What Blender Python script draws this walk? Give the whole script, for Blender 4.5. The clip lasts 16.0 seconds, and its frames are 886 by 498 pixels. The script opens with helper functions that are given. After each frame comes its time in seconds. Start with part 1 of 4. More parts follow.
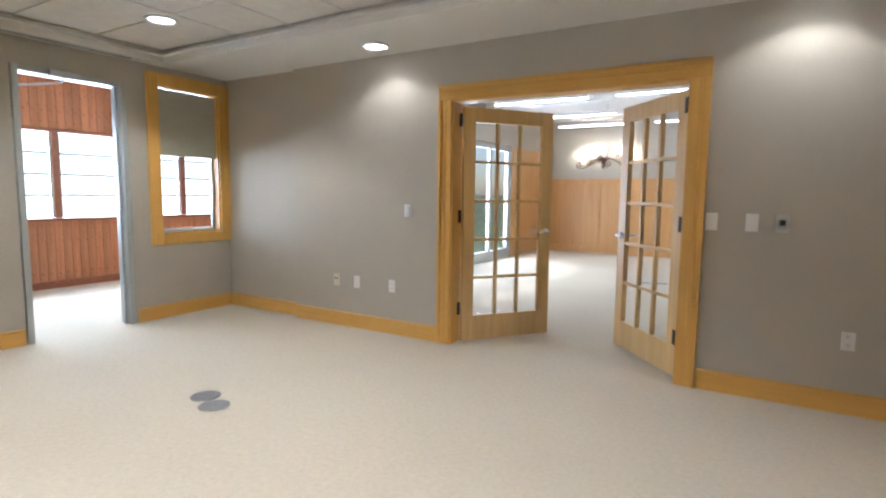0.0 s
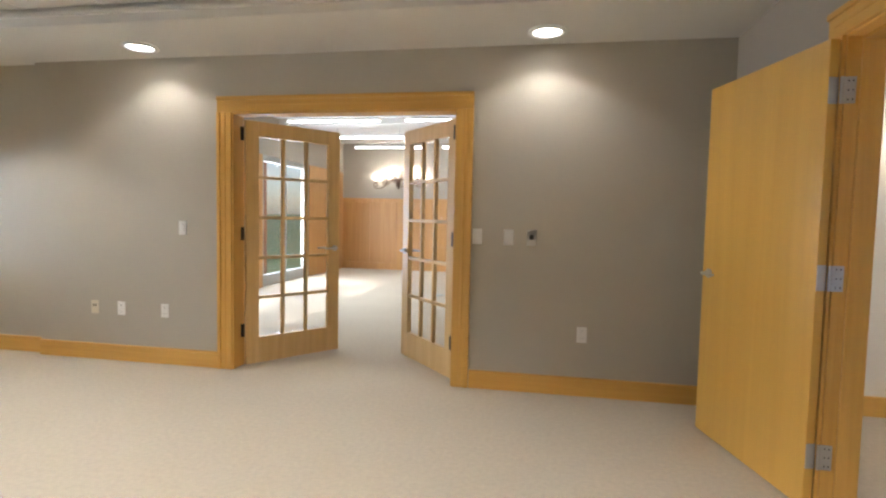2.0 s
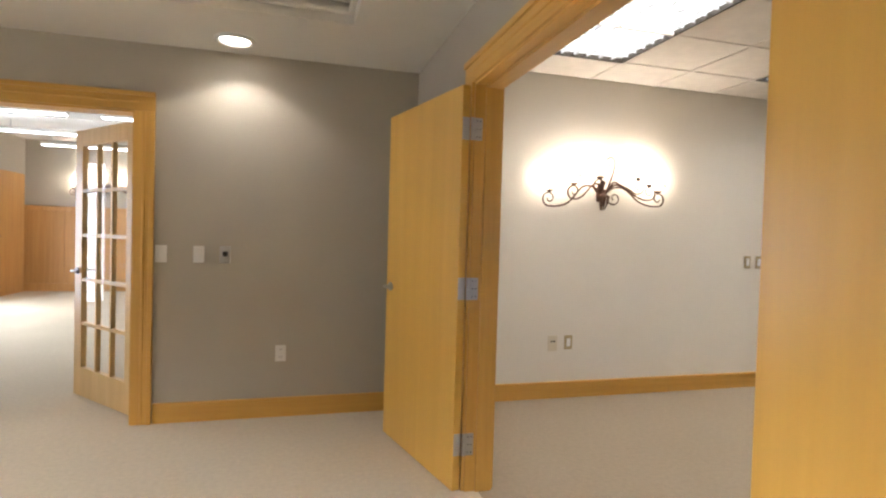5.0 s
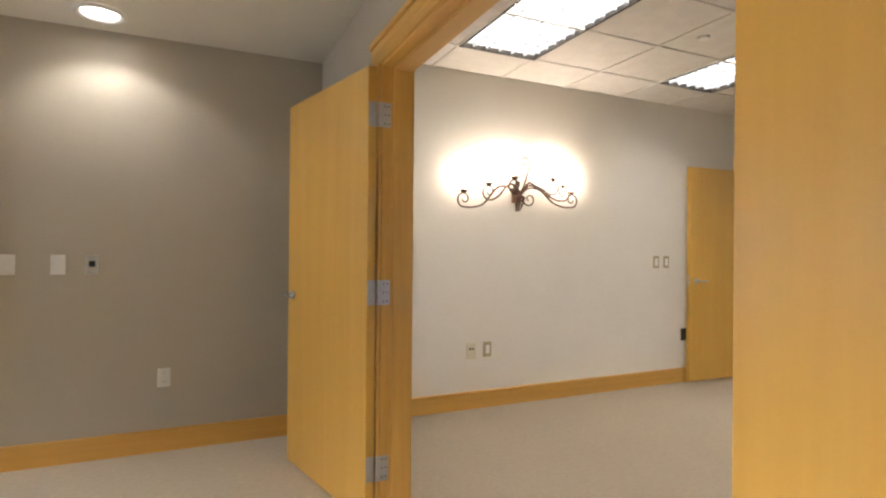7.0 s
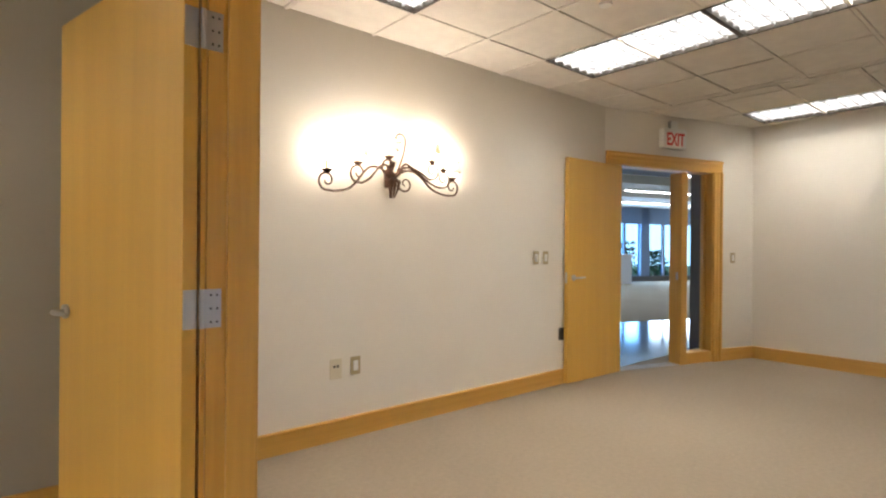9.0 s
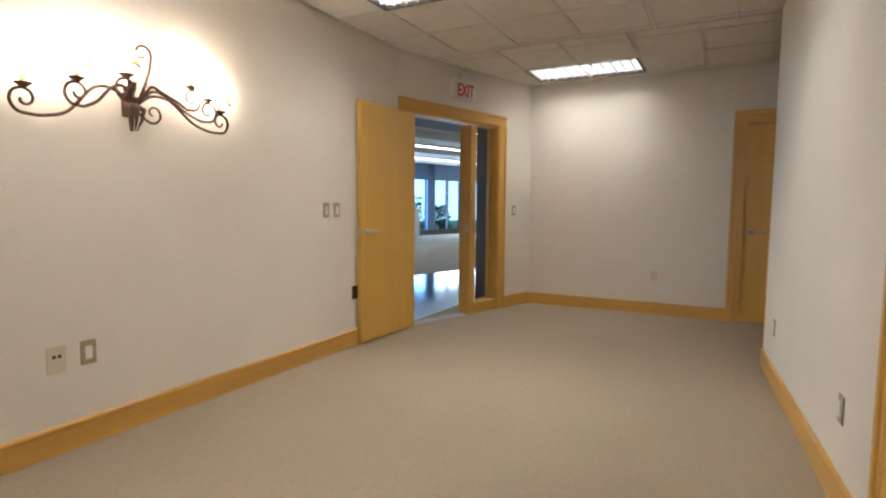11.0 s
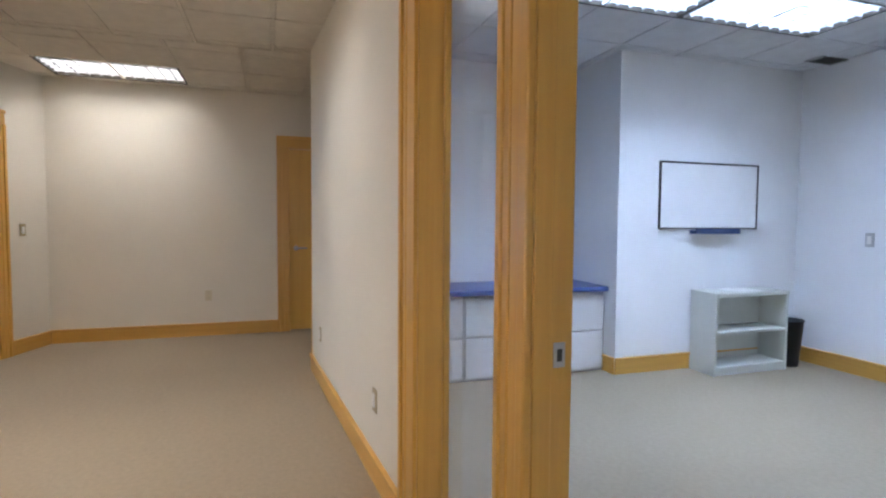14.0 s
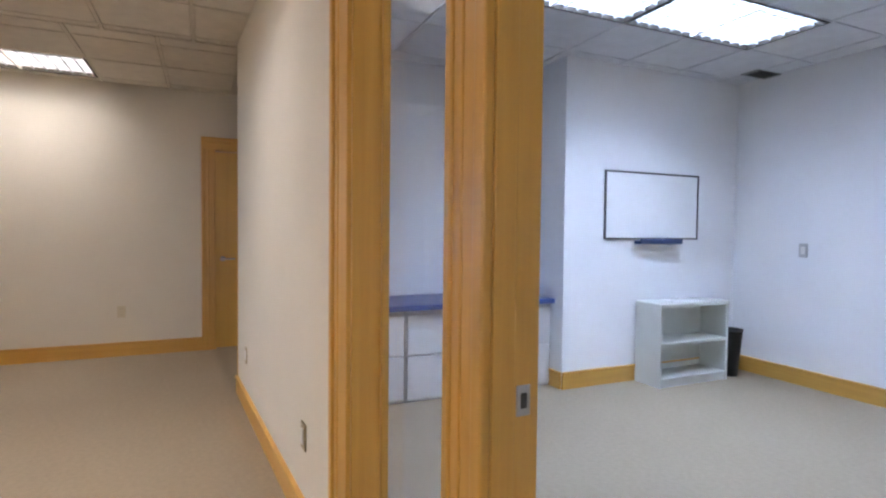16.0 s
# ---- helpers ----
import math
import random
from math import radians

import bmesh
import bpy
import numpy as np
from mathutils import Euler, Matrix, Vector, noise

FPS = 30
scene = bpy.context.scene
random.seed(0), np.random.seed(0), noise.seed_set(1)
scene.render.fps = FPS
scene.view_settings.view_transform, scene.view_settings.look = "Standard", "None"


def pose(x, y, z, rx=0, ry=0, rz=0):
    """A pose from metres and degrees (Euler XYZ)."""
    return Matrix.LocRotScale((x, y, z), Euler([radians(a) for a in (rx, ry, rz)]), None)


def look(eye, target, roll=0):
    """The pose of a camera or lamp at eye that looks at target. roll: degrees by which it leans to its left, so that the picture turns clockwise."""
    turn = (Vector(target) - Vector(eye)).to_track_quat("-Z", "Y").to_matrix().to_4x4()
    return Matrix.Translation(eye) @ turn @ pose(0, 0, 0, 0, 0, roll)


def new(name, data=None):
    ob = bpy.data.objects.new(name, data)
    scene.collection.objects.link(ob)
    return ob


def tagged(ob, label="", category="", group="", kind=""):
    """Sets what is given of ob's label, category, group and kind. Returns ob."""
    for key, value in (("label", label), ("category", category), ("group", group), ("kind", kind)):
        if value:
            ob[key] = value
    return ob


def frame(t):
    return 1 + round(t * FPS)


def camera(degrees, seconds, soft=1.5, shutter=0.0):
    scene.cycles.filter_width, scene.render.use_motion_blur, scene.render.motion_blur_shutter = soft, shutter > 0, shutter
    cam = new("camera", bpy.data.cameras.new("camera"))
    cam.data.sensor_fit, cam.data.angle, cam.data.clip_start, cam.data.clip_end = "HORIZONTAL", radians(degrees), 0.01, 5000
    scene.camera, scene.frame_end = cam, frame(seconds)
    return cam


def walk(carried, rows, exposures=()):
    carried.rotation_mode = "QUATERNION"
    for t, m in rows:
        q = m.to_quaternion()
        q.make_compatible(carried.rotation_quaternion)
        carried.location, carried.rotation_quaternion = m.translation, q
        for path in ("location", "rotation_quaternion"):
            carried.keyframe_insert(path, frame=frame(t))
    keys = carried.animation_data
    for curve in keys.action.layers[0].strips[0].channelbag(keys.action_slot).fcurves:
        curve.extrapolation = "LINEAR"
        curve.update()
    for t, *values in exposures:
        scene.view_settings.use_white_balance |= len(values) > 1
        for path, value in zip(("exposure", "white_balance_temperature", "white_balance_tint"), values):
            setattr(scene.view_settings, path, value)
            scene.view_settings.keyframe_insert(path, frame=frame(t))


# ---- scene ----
cam = camera(79.2, 16.0, soft=2.3)
PATH = [
    (0, (0.32, 0.004, 1.316), (-0.699, 1.713, 1.111), 0.7),
    (0.5, (0.36, 0.027, 1.314), (-0.564, 1.79, 1.12), 0.6),
    (1, (0.421, 0.051, 1.331), (-0.389, 1.87, 1.146), 0.6),
    (1.5, (0.418, -0.018, 1.328), (-0.178, 1.884, 1.169), 0.8),
    (2, (0.49, 0.002, 1.298), (0.134, 1.967, 1.177), 1.2),
    (2.5, (0.558, -0.052, 1.34), (0.475, 1.943, 1.219), 1.3),
    (3, (0.649, 0.006, 1.362), (0.785, 1.998, 1.248), 1.6),
    (3.5, (0.627, 0.018, 1.325), (0.976, 1.986, 1.252), 1.4),
    (4, (0.705, 0.006, 1.33), (1.155, 1.954, 1.273), 1.4),
    (6.5, (1.004, 0.091, 1.308), (1.72, 1.958, 1.292), 1.1),
    (7, (1.003, 0.26, 1.256), (1.831, 2.081, 1.262), 0.5),
    (7.5, (1.08, 0.439, 1.267), (1.988, 2.221, 1.252), 0.5),
    (8, (1.122, 0.657, 1.248), (2.148, 2.373, 1.235), 0.3),
    (8.5, (1.233, 0.855, 1.259), (2.372, 2.499, 1.252), -0.2),
    (8.7, (1.251, 0.907, 1.255), (2.45, 2.508, 1.253), 0.1),
    (10.8, (1.593, 1.238, 1.2), (3.322, 2.231, 1.047), 0.6),
    (11, (1.619, 1.259, 1.211), (3.384, 2.184, 1.049), 0.5),
    (11.5, (1.677, 1.309, 1.231), (3.525, 2.058, 1.075), -0.2),
    (12, (1.686, 1.328, 1.249), (3.607, 1.869, 1.106), -0.5),
    (12.5, (1.635, 1.263, 1.248), (3.604, 1.591, 1.125), -0.8),
    (13, (1.531, 1.391, 1.284), (3.528, 1.412, 1.176), -0.1),
    (13.5, (1.583, 1.355, 1.269), (3.562, 1.081, 1.176), 0.3),
    (14, (1.708, 1.277, 1.272), (3.609, 0.666, 1.168), 0.4),
    (14.5, (1.824, 1.175, 1.277), (3.615, 0.293, 1.159), 0.7),
    (15, (1.85, 1.144, 1.298), (3.557, 0.107, 1.194), 0.8),
    (15.5, (1.889, 1.157, 1.298), (3.611, 0.142, 1.215), 0.6),
    (16, (1.954, 1.187, 1.283), (3.779, 0.372, 1.211), 0.6),
]
walk(cam, [(t, look(eye, target, roll)) for t, eye, target, roll in PATH], [(0, 0.03, 5600, 12), (2.0, 0.1, 6150, 13), (4.0, 0.13, 6400, 14), (7.0, 0.17, 6400, 14), (8.5, 0.18, 6650, 14), (11.0, 0.02, 6500, 15), (13.0, 0.0, 6450, 16), (15.0, 0.08, 6250, 17), (16.0, 0.1, 6550, 20)])

# ---------- world and lights ----------
world = bpy.data.worlds.new("world")
scene.world = world
world.use_nodes = True
wn = world.node_tree.nodes
sky = wn.new("ShaderNodeTexSky")
sky.sky_type, sky.sun_disc = "NISHITA", False
sky.sun_elevation, sky.sun_rotation = radians(48), radians(250)
wn["Background"].inputs["Strength"].default_value = 0.12
world.node_tree.links.new(sky.outputs[0], wn["Background"].inputs[0])
sun = new("sun", bpy.data.lights.new("sun", "SUN"))
sun.data.energy, sun.data.angle, sun.data.color = 2.5, radians(0.5), (1, 0.95, 0.88)
sun.matrix_world = look((-30, 10, 34), (0, 0, 0))


def area(name, m, w, h, watts, color):
    ob = new(name, bpy.data.lights.new(name, "AREA"))
    ob.data.shape, ob.data.size, ob.data.size_y = "RECTANGLE", w, h
    ob.data.energy, ob.data.color = watts, color
    ob.matrix_world = m
    return ob


def spot(name, eye, watts, cone, blend, color):
    ob = new(name, bpy.data.lights.new(name, "SPOT"))
    ob.data.energy, ob.data.spot_size, ob.data.spot_blend = watts, radians(cone), blend
    ob.data.color, ob.data.shadow_soft_size = color, 0.05
    ob.matrix_world = pose(*eye)
    return ob


# daylight through the sunroom windows and the glass of the far rooms
area("sunroom_sky", pose(-7.98, 4.6, 1.50, 0, -90, 0), 1.2, 8.0, 760, (0.72, 0.86, 1.0))
area("lobby_sky", pose(6.0, 4.05, 0, 0, 0, -19.1) @ pose(9, 12.5, 1.3, -90, 0, 0), 22, 2.0, 1500, (0.55, 0.76, 1.0))
area("conference_sky", pose(-4.45, 8.3, 1.25, 0, -90, 0), 2.0, 4.2, 300, (0.84, 0.92, 1.0))

# ---------- materials ----------


def material(name, color, rough=0.6, metal=0.0, var=0.08, scale=6.0, bump=0.1, fine=220.0, stretch=(1, 1, 1), spec=0.5):
    """Colour varied at two scales, with a fine relief."""
    m = bpy.data.materials.new(name)
    m.use_nodes = True
    n, l = m.node_tree.nodes, m.node_tree.links
    b = n["Principled BSDF"]
    b.inputs["Roughness"].default_value, b.inputs["Metallic"].default_value = rough, metal
    b.inputs["Specular IOR Level"].default_value = spec
    tc = n.new("ShaderNodeTexCoord")
    mp = n.new("ShaderNodeMapping")
    mp.inputs["Scale"].default_value = stretch
    l.new(tc.outputs["Object"], mp.inputs[0])
    big, small = n.new("ShaderNodeTexNoise"), n.new("ShaderNodeTexNoise")
    big.inputs["Scale"].default_value, big.inputs["Detail"].default_value = scale, 4
    small.inputs["Scale"].default_value, small.inputs["Detail"].default_value = fine, 2
    l.new(mp.outputs[0], big.inputs[0]), l.new(mp.outputs[0], small.inputs[0])
    add = n.new("ShaderNodeMath")
    add.operation = "MULTIPLY_ADD"
    add.inputs[1].default_value = 0.45
    l.new(small.outputs[0], add.inputs[0]), l.new(big.outputs[0], add.inputs[2])
    ramp = n.new("ShaderNodeMapRange")
    ramp.inputs["From Min"].default_value, ramp.inputs["From Max"].default_value = 0.42, 1.02
    ramp.inputs["To Min"].default_value, ramp.inputs["To Max"].default_value = 1 - var, 1 + var
    l.new(add.outputs[0], ramp.inputs[0])
    mul = n.new("ShaderNodeVectorMath")
    mul.operation = "MULTIPLY"
    mul.inputs[0].default_value = color
    l.new(ramp.outputs[0], mul.inputs[1])
    l.new(mul.outputs[0], b.inputs["Base Color"])
    if bump:
        bp = n.new("ShaderNodeBump")
        bp.inputs["Strength"].default_value, bp.inputs["Distance"].default_value = bump, 0.004
        l.new(small.outputs[0], bp.inputs["Height"])
        l.new(bp.outputs[0], b.inputs["Normal"])
    return m


def wood(name, color, dark, rough=0.35, axis="z", scale=1.0, knots=False, vary=0.06):
    """Long-grained timber: noise drawn out along one axis, with a random tone a piece."""
    m = bpy.data.materials.new(name)
    m.use_nodes = True
    n, l = m.node_tree.nodes, m.node_tree.links
    b = n["Principled BSDF"]
    b.inputs["Roughness"].default_value = rough
    tc, mp, info = n.new("ShaderNodeTexCoord"), n.new("ShaderNodeMapping"), n.new("ShaderNodeObjectInfo")
    s = {"x": (0.6, 14, 14), "y": (14, 0.6, 14), "z": (14, 14, 0.6)}[axis]
    mp.inputs["Scale"].default_value = [v * scale for v in s]
    l.new(tc.outputs["Object"], mp.inputs["Vector"])
    l.new(info.outputs["Random"], mp.inputs["Location"])
    a, f = n.new("ShaderNodeTexNoise"), n.new("ShaderNodeTexNoise")
    a.inputs["Scale"].default_value, a.inputs["Detail"].default_value, a.inputs["Distortion"].default_value = 1.6, 5, 0.6
    f.inputs["Scale"].default_value, f.inputs["Detail"].default_value = 9, 3
    l.new(mp.outputs[0], a.inputs[0]), l.new(mp.outputs[0], f.inputs[0])
    mixf = n.new("ShaderNodeMath")
    mixf.operation = "MULTIPLY_ADD"
    mixf.inputs[1].default_value = 0.35
    l.new(f.outputs[0], mixf.inputs[0]), l.new(a.outputs[0], mixf.inputs[2])
    r = n.new("ShaderNodeValToRGB")
    r.color_ramp.elements[0].position, r.color_ramp.elements[1].position = 0.42, 0.92
    r.color_ramp.elements[0].color, r.color_ramp.elements[1].color = (*dark, 1), (*color, 1)
    l.new(mixf.outputs[0], r.inputs[0])
    out = r.outputs[0]
    if knots:
        v, k = n.new("ShaderNodeTexVoronoi"), n.new("ShaderNodeMapRange")
        mp2 = n.new("ShaderNodeMapping")
        mp2.inputs["Scale"].default_value = (7, 7, 3.2)
        l.new(tc.outputs["Object"], mp2.inputs[0]), l.new(mp2.outputs[0], v.inputs[0])
        k.inputs["From Min"].default_value, k.inputs["From Max"].default_value = 0.10, 0.22
        k.inputs["To Min"].default_value = 0.25
        l.new(v.outputs["Distance"], k.inputs[0])
        mu = n.new("ShaderNodeVectorMath")
        mu.operation = "MULTIPLY"
        l.new(out, mu.inputs[0]), l.new(k.outputs[0], mu.inputs[1])
        out = mu.outputs[0]
    tone = n.new("ShaderNodeMapRange")
    tone.inputs["To Min"].default_value, tone.inputs["To Max"].default_value = 1 - vary, 1 + vary
    l.new(info.outputs["Random"], tone.inputs[0])
    t2 = n.new("ShaderNodeVectorMath")
    t2.operation = "MULTIPLY"
    l.new(out, t2.inputs[0]), l.new(tone.outputs[0], t2.inputs[1])
    l.new(t2.outputs[0], b.inputs["Base Color"])
    bp = n.new("ShaderNodeBump")
    bp.inputs["Strength"].default_value, bp.inputs["Distance"].default_value = 0.08, 0.003
    l.new(f.outputs[0], bp.inputs["Height"]), l.new(bp.outputs[0], b.inputs["Normal"])
    return m


def glow(name, color, strength):
    m = bpy.data.materials.new(name)
    m.use_nodes = True
    b = m.node_tree.nodes["Principled BSDF"]
    b.inputs["Base Color"].default_value = (*color, 1)
    b.inputs["Emission Color"].default_value, b.inputs["Emission Strength"].default_value = (*color, 1), strength
    return m


def glazing(name, tint=(1, 1, 1)):
    """Clear thin glass, glossier at a glancing angle."""
    m = bpy.data.materials.new(name)
    m.use_nodes = True
    n, l = m.node_tree.nodes, m.node_tree.links
    t, g, mix, lw = n.new("ShaderNodeBsdfTransparent"), n.new("ShaderNodeBsdfGlossy"), n.new("ShaderNodeMixShader"), n.new("ShaderNodeLayerWeight")
    t.inputs[0].default_value = (*tint, 1)
    g.inputs["Roughness"].default_value = 0.02
    lw.inputs["Blend"].default_value = 0.5
    pw, sc = n.new("ShaderNodeMath"), n.new("ShaderNodeMath")
    pw.operation, sc.operation = "POWER", "MULTIPLY_ADD"
    pw.inputs[1].default_value, sc.inputs[1].default_value, sc.inputs[2].default_value = 4.0, 0.45, 0.02
    l.new(lw.outputs["Facing"], pw.inputs[0]), l.new(pw.outputs[0], sc.inputs[0]), l.new(sc.outputs[0], mix.inputs[0])
    l.new(t.outputs[0], mix.inputs[1]), l.new(g.outputs[0], mix.inputs[2])
    l.new(mix.outputs[0], n["Material Output"].inputs[0])
    return m


def carpet(name, a, b_):
    """Loop pile: mottled at a hand's width, speckled at the pile, with soft relief."""
    m = material(name, a, 0.95, var=0.075, scale=34, bump=0.55, fine=110, spec=0.1)
    n, l = m.node_tree.nodes, m.node_tree.links
    v = n.new("ShaderNodeTexNoise")
    v.inputs["Scale"].default_value, v.inputs["Detail"].default_value = 0.55, 3
    tc = n.new("ShaderNodeTexCoord")
    l.new(tc.outputs["Object"], v.inputs[0])
    mr, mixc = n.new("ShaderNodeMapRange"), n.new("ShaderNodeMix")
    mr.inputs["From Min"].default_value, mr.inputs["From Max"].default_value = 0.35, 0.65
    mixc.data_type = "RGBA"
    l.new(v.outputs[0], mr.inputs[0]), l.new(mr.outputs[0], mixc.inputs["Factor"])
    mixc.inputs["A"].default_value, mixc.inputs["B"].default_value = (*a, 1), (*b_, 1)
    mul = next(k for k in n if k.bl_idname == "ShaderNodeVectorMath")
    l.new(mixc.outputs["Result"], mul.inputs[0])
    return m


TAUPE = material("taupe_wall_paint", (0.435, 0.395, 0.325), 0.75, var=0.03, scale=2.0, bump=0.12, fine=300, spec=0.25)
CREAM = material("cream_wall_paint", (0.72, 0.68, 0.60), 0.75, var=0.03, scale=2.0, bump=0.12, fine=300, spec=0.25)
WHITE_WALL = material("white_wall_paint", (0.82, 0.83, 0.85), 0.75, var=0.03, scale=2.0, bump=0.12, fine=300, spec=0.25)
SOFFIT = material("ceiling_paint", (0.72, 0.70, 0.66), 0.85, var=0.03, scale=2.0, bump=0.1, spec=0.2)
TILE = material("acoustic_tile", (0.70, 0.66, 0.60), 0.95, var=0.07, scale=9, bump=0.6, fine=140, spec=0.1)
TILE_COOL = material("acoustic_tile_white", (0.66, 0.67, 0.69), 0.95, var=0.07, scale=9, bump=0.6, fine=140, spec=0.1)
BAR = material("grid_bar_paint", (0.62, 0.58, 0.52), 0.5, var=0.02, bump=0)
CARPET_LIGHT = carpet("light_carpet", (0.575, 0.51, 0.40), (0.535, 0.47, 0.365))
CARPET_TAN = carpet("tan_carpet", (0.338, 0.280, 0.205), (0.315, 0.259, 0.188))
MAPLE = wood("maple_trim", (0.67, 0.385, 0.09), (0.59, 0.32, 0.068), 0.35, "z")
MAPLE_H = wood("maple_trim_level", (0.67, 0.385, 0.09), (0.59, 0.32, 0.068), 0.35, "x")
MAPLE_Y = wood("maple_trim_deep", (0.67, 0.385, 0.09), (0.59, 0.32, 0.068), 0.35, "y")
VENEER = wood("maple_veneer", (0.69, 0.41, 0.085), (0.635, 0.36, 0.068), 0.32, "z", 0.55, vary=0.02)
PALE_MAPLE = wood("pale_maple", (0.68, 0.47, 0.21), (0.58, 0.37, 0.145), 0.35, "z")
CEDAR = wood("cedar_board", (0.50, 0.215, 0.09), (0.33, 0.125, 0.05), 0.5, "z", 0.8, True, 0.16)
CEDAR_H = wood("cedar_rail", (0.30, 0.12, 0.06), (0.20, 0.075, 0.035), 0.5, "y", 0.8)
OAK = wood("oak_panel", (0.60, 0.335, 0.115), (0.50, 0.25, 0.08), 0.4, "z", 0.8)
STEEL = material("brushed_steel", (0.52, 0.52, 0.52), 0.35, 1.0, var=0.05, bump=0.02)
BRONZE = material("dark_bronze", (0.035, 0.028, 0.022), 0.45, 0.6, var=0.2, bump=0.1)
IRON = material("rusty_wrought_iron", (0.10, 0.052, 0.032), 0.6, 0.4, var=0.45, scale=25, bump=0.4)
PLASTIC = material("white_plastic", (0.74, 0.73, 0.70), 0.4, var=0.02, bump=0)
IVORY = material("ivory_plastic", (0.62, 0.56, 0.42), 0.4, var=0.03, bump=0)
SLOT = material("dark_slot", (0.05, 0.045, 0.04), 0.6, var=0.1, bump=0)
BRASSY = material("aged_brass_plate", (0.42, 0.34, 0.20), 0.4, 0.6, var=0.08, bump=0.03)
ALU = material("painted_aluminium", (0.42, 0.44, 0.43), 0.4, 0.3, var=0.04, bump=0.02)
LOUVRE = material("silver_louvre", (0.30, 0.31, 0.32), 0.4, 0.0, var=0.05, bump=0)
LID = material("dull_metal_lid", (0.17, 0.165, 0.16), 0.5, 0.3, var=0.12, scale=20, bump=0.1)
GLASS = glazing("clear_glass")
GLASS_BLUE = glazing("tinted_glass", (0.55, 0.78, 0.95))
BLIND = material("cellular_fabric", (0.46, 0.44, 0.35), 0.9, var=0.05, bump=0.2, fine=90, stretch=(1, 1, 12))
DIFFUSER = glow("fluorescent_lens", (1.0, 0.975, 0.91), 15)
DIFFUSER_COOL = glow("daylight_fluorescent_lens", (0.575, 0.75, 1.0), 31)
LAMP_FACE = glow("downlight_lens", (1.0, 0.95, 0.86), 14)
BULB = glow("candle_bulb", (1.0, 0.82, 0.60), 60)
TUBE = glow("tube_lamp", (0.92, 0.97, 1.0), 11)
LAMINATE = material("blue_laminate", (0.045, 0.085, 0.24), 0.35, var=0.12, scale=40, bump=0.02)
CABINET = material("cabinet_laminate", (0.66, 0.65, 0.65), 0.45, var=0.03, bump=0.02)
SHELF_PAINT = material("shelf_enamel", (0.60, 0.62, 0.58), 0.45, var=0.04, bump=0.03)
BOARD_WHITE = material("whiteboard_enamel", (0.84, 0.85, 0.86), 0.15, var=0.02, bump=0)
BLACK = material("black_plastic", (0.018, 0.018, 0.02), 0.45, var=0.15, bump=0.05)
NAVY = material("navy_plastic", (0.02, 0.045, 0.13), 0.45, var=0.15, bump=0.05)
RED = material("red_sign_letters", (0.60, 0.03, 0.03), 0.5, var=0.05, bump=0)
PAPER = material("paper", (0.85, 0.85, 0.84), 0.8, var=0.02, bump=0)
POLISHED = material("polished_dark_floor", (0.025, 0.033, 0.05), 0.10, var=0.35, scale=3, bump=0.03, fine=20, spec=0.3)
STONE = material("grey_stone_sill", (0.35, 0.33, 0.31), 0.7, var=0.3, scale=14, bump=0.3)
# one even dark tone for the lobby's near ceiling, stub wall and sill
DARK_PLAIN = material("plain_dark", (0.10, 0.09, 0.08), 0.7, var=0.08, bump=0.1)
GREY_WALL = material("blue_grey_paint", (0.16, 0.22, 0.32), 0.7, var=0.06, bump=0.1)
LEAF = material("leaf_green", (0.06, 0.12, 0.035), 0.7, var=0.4, scale=3, bump=0.3)
GRASS = material("lawn", (0.10, 0.14, 0.05), 0.9, var=0.3, scale=2, bump=0.4)
# emissive backdrop sheets: outdoor daylight is put into their own glow
DAYLIGHT_SHEET = glow("daylight_sheet_glow", (0.90, 0.97, 0.93), 2.6)
SHADE = material("parchment_shade", (0.85, 0.74, 0.55), 0.7, var=0.06, bump=0.1)
_b = SHADE.node_tree.nodes["Principled BSDF"]
_b.inputs["Transmission Weight"].default_value = 0.35

# ---------- builders ----------


def box(bm, x0, x1, y0, y1, z0, z1, bevel=0.0, m=None):
    r = bmesh.ops.create_cube(bm, size=1)
    vs = r["verts"]
    for v in vs:
        v.co = Vector(((x0 + x1) / 2 + v.co.x * (x1 - x0), (y0 + y1) / 2 + v.co.y * (y1 - y0), (z0 + z1) / 2 + v.co.z * (z1 - z0)))
        if m is not None:
            v.co = m @ v.co
    if bevel:
        es = list({e for v in vs for e in v.link_edges})
        bmesh.ops.bevel(bm, geom=es, offset=bevel, segments=2, affect="EDGES", profile=0.5)
    return bm


def cyl(bm, p, q, r, r2=None, seg=16):
    p, q = Vector(p), Vector(q)
    d = q - p
    m = Matrix.Translation((p + q) / 2) @ d.to_track_quat("Z", "Y").to_matrix().to_4x4()
    bmesh.ops.create_cone(bm, cap_ends=True, segments=seg, radius1=r, radius2=r if r2 is None else r2, depth=d.length, matrix=m)
    return bm


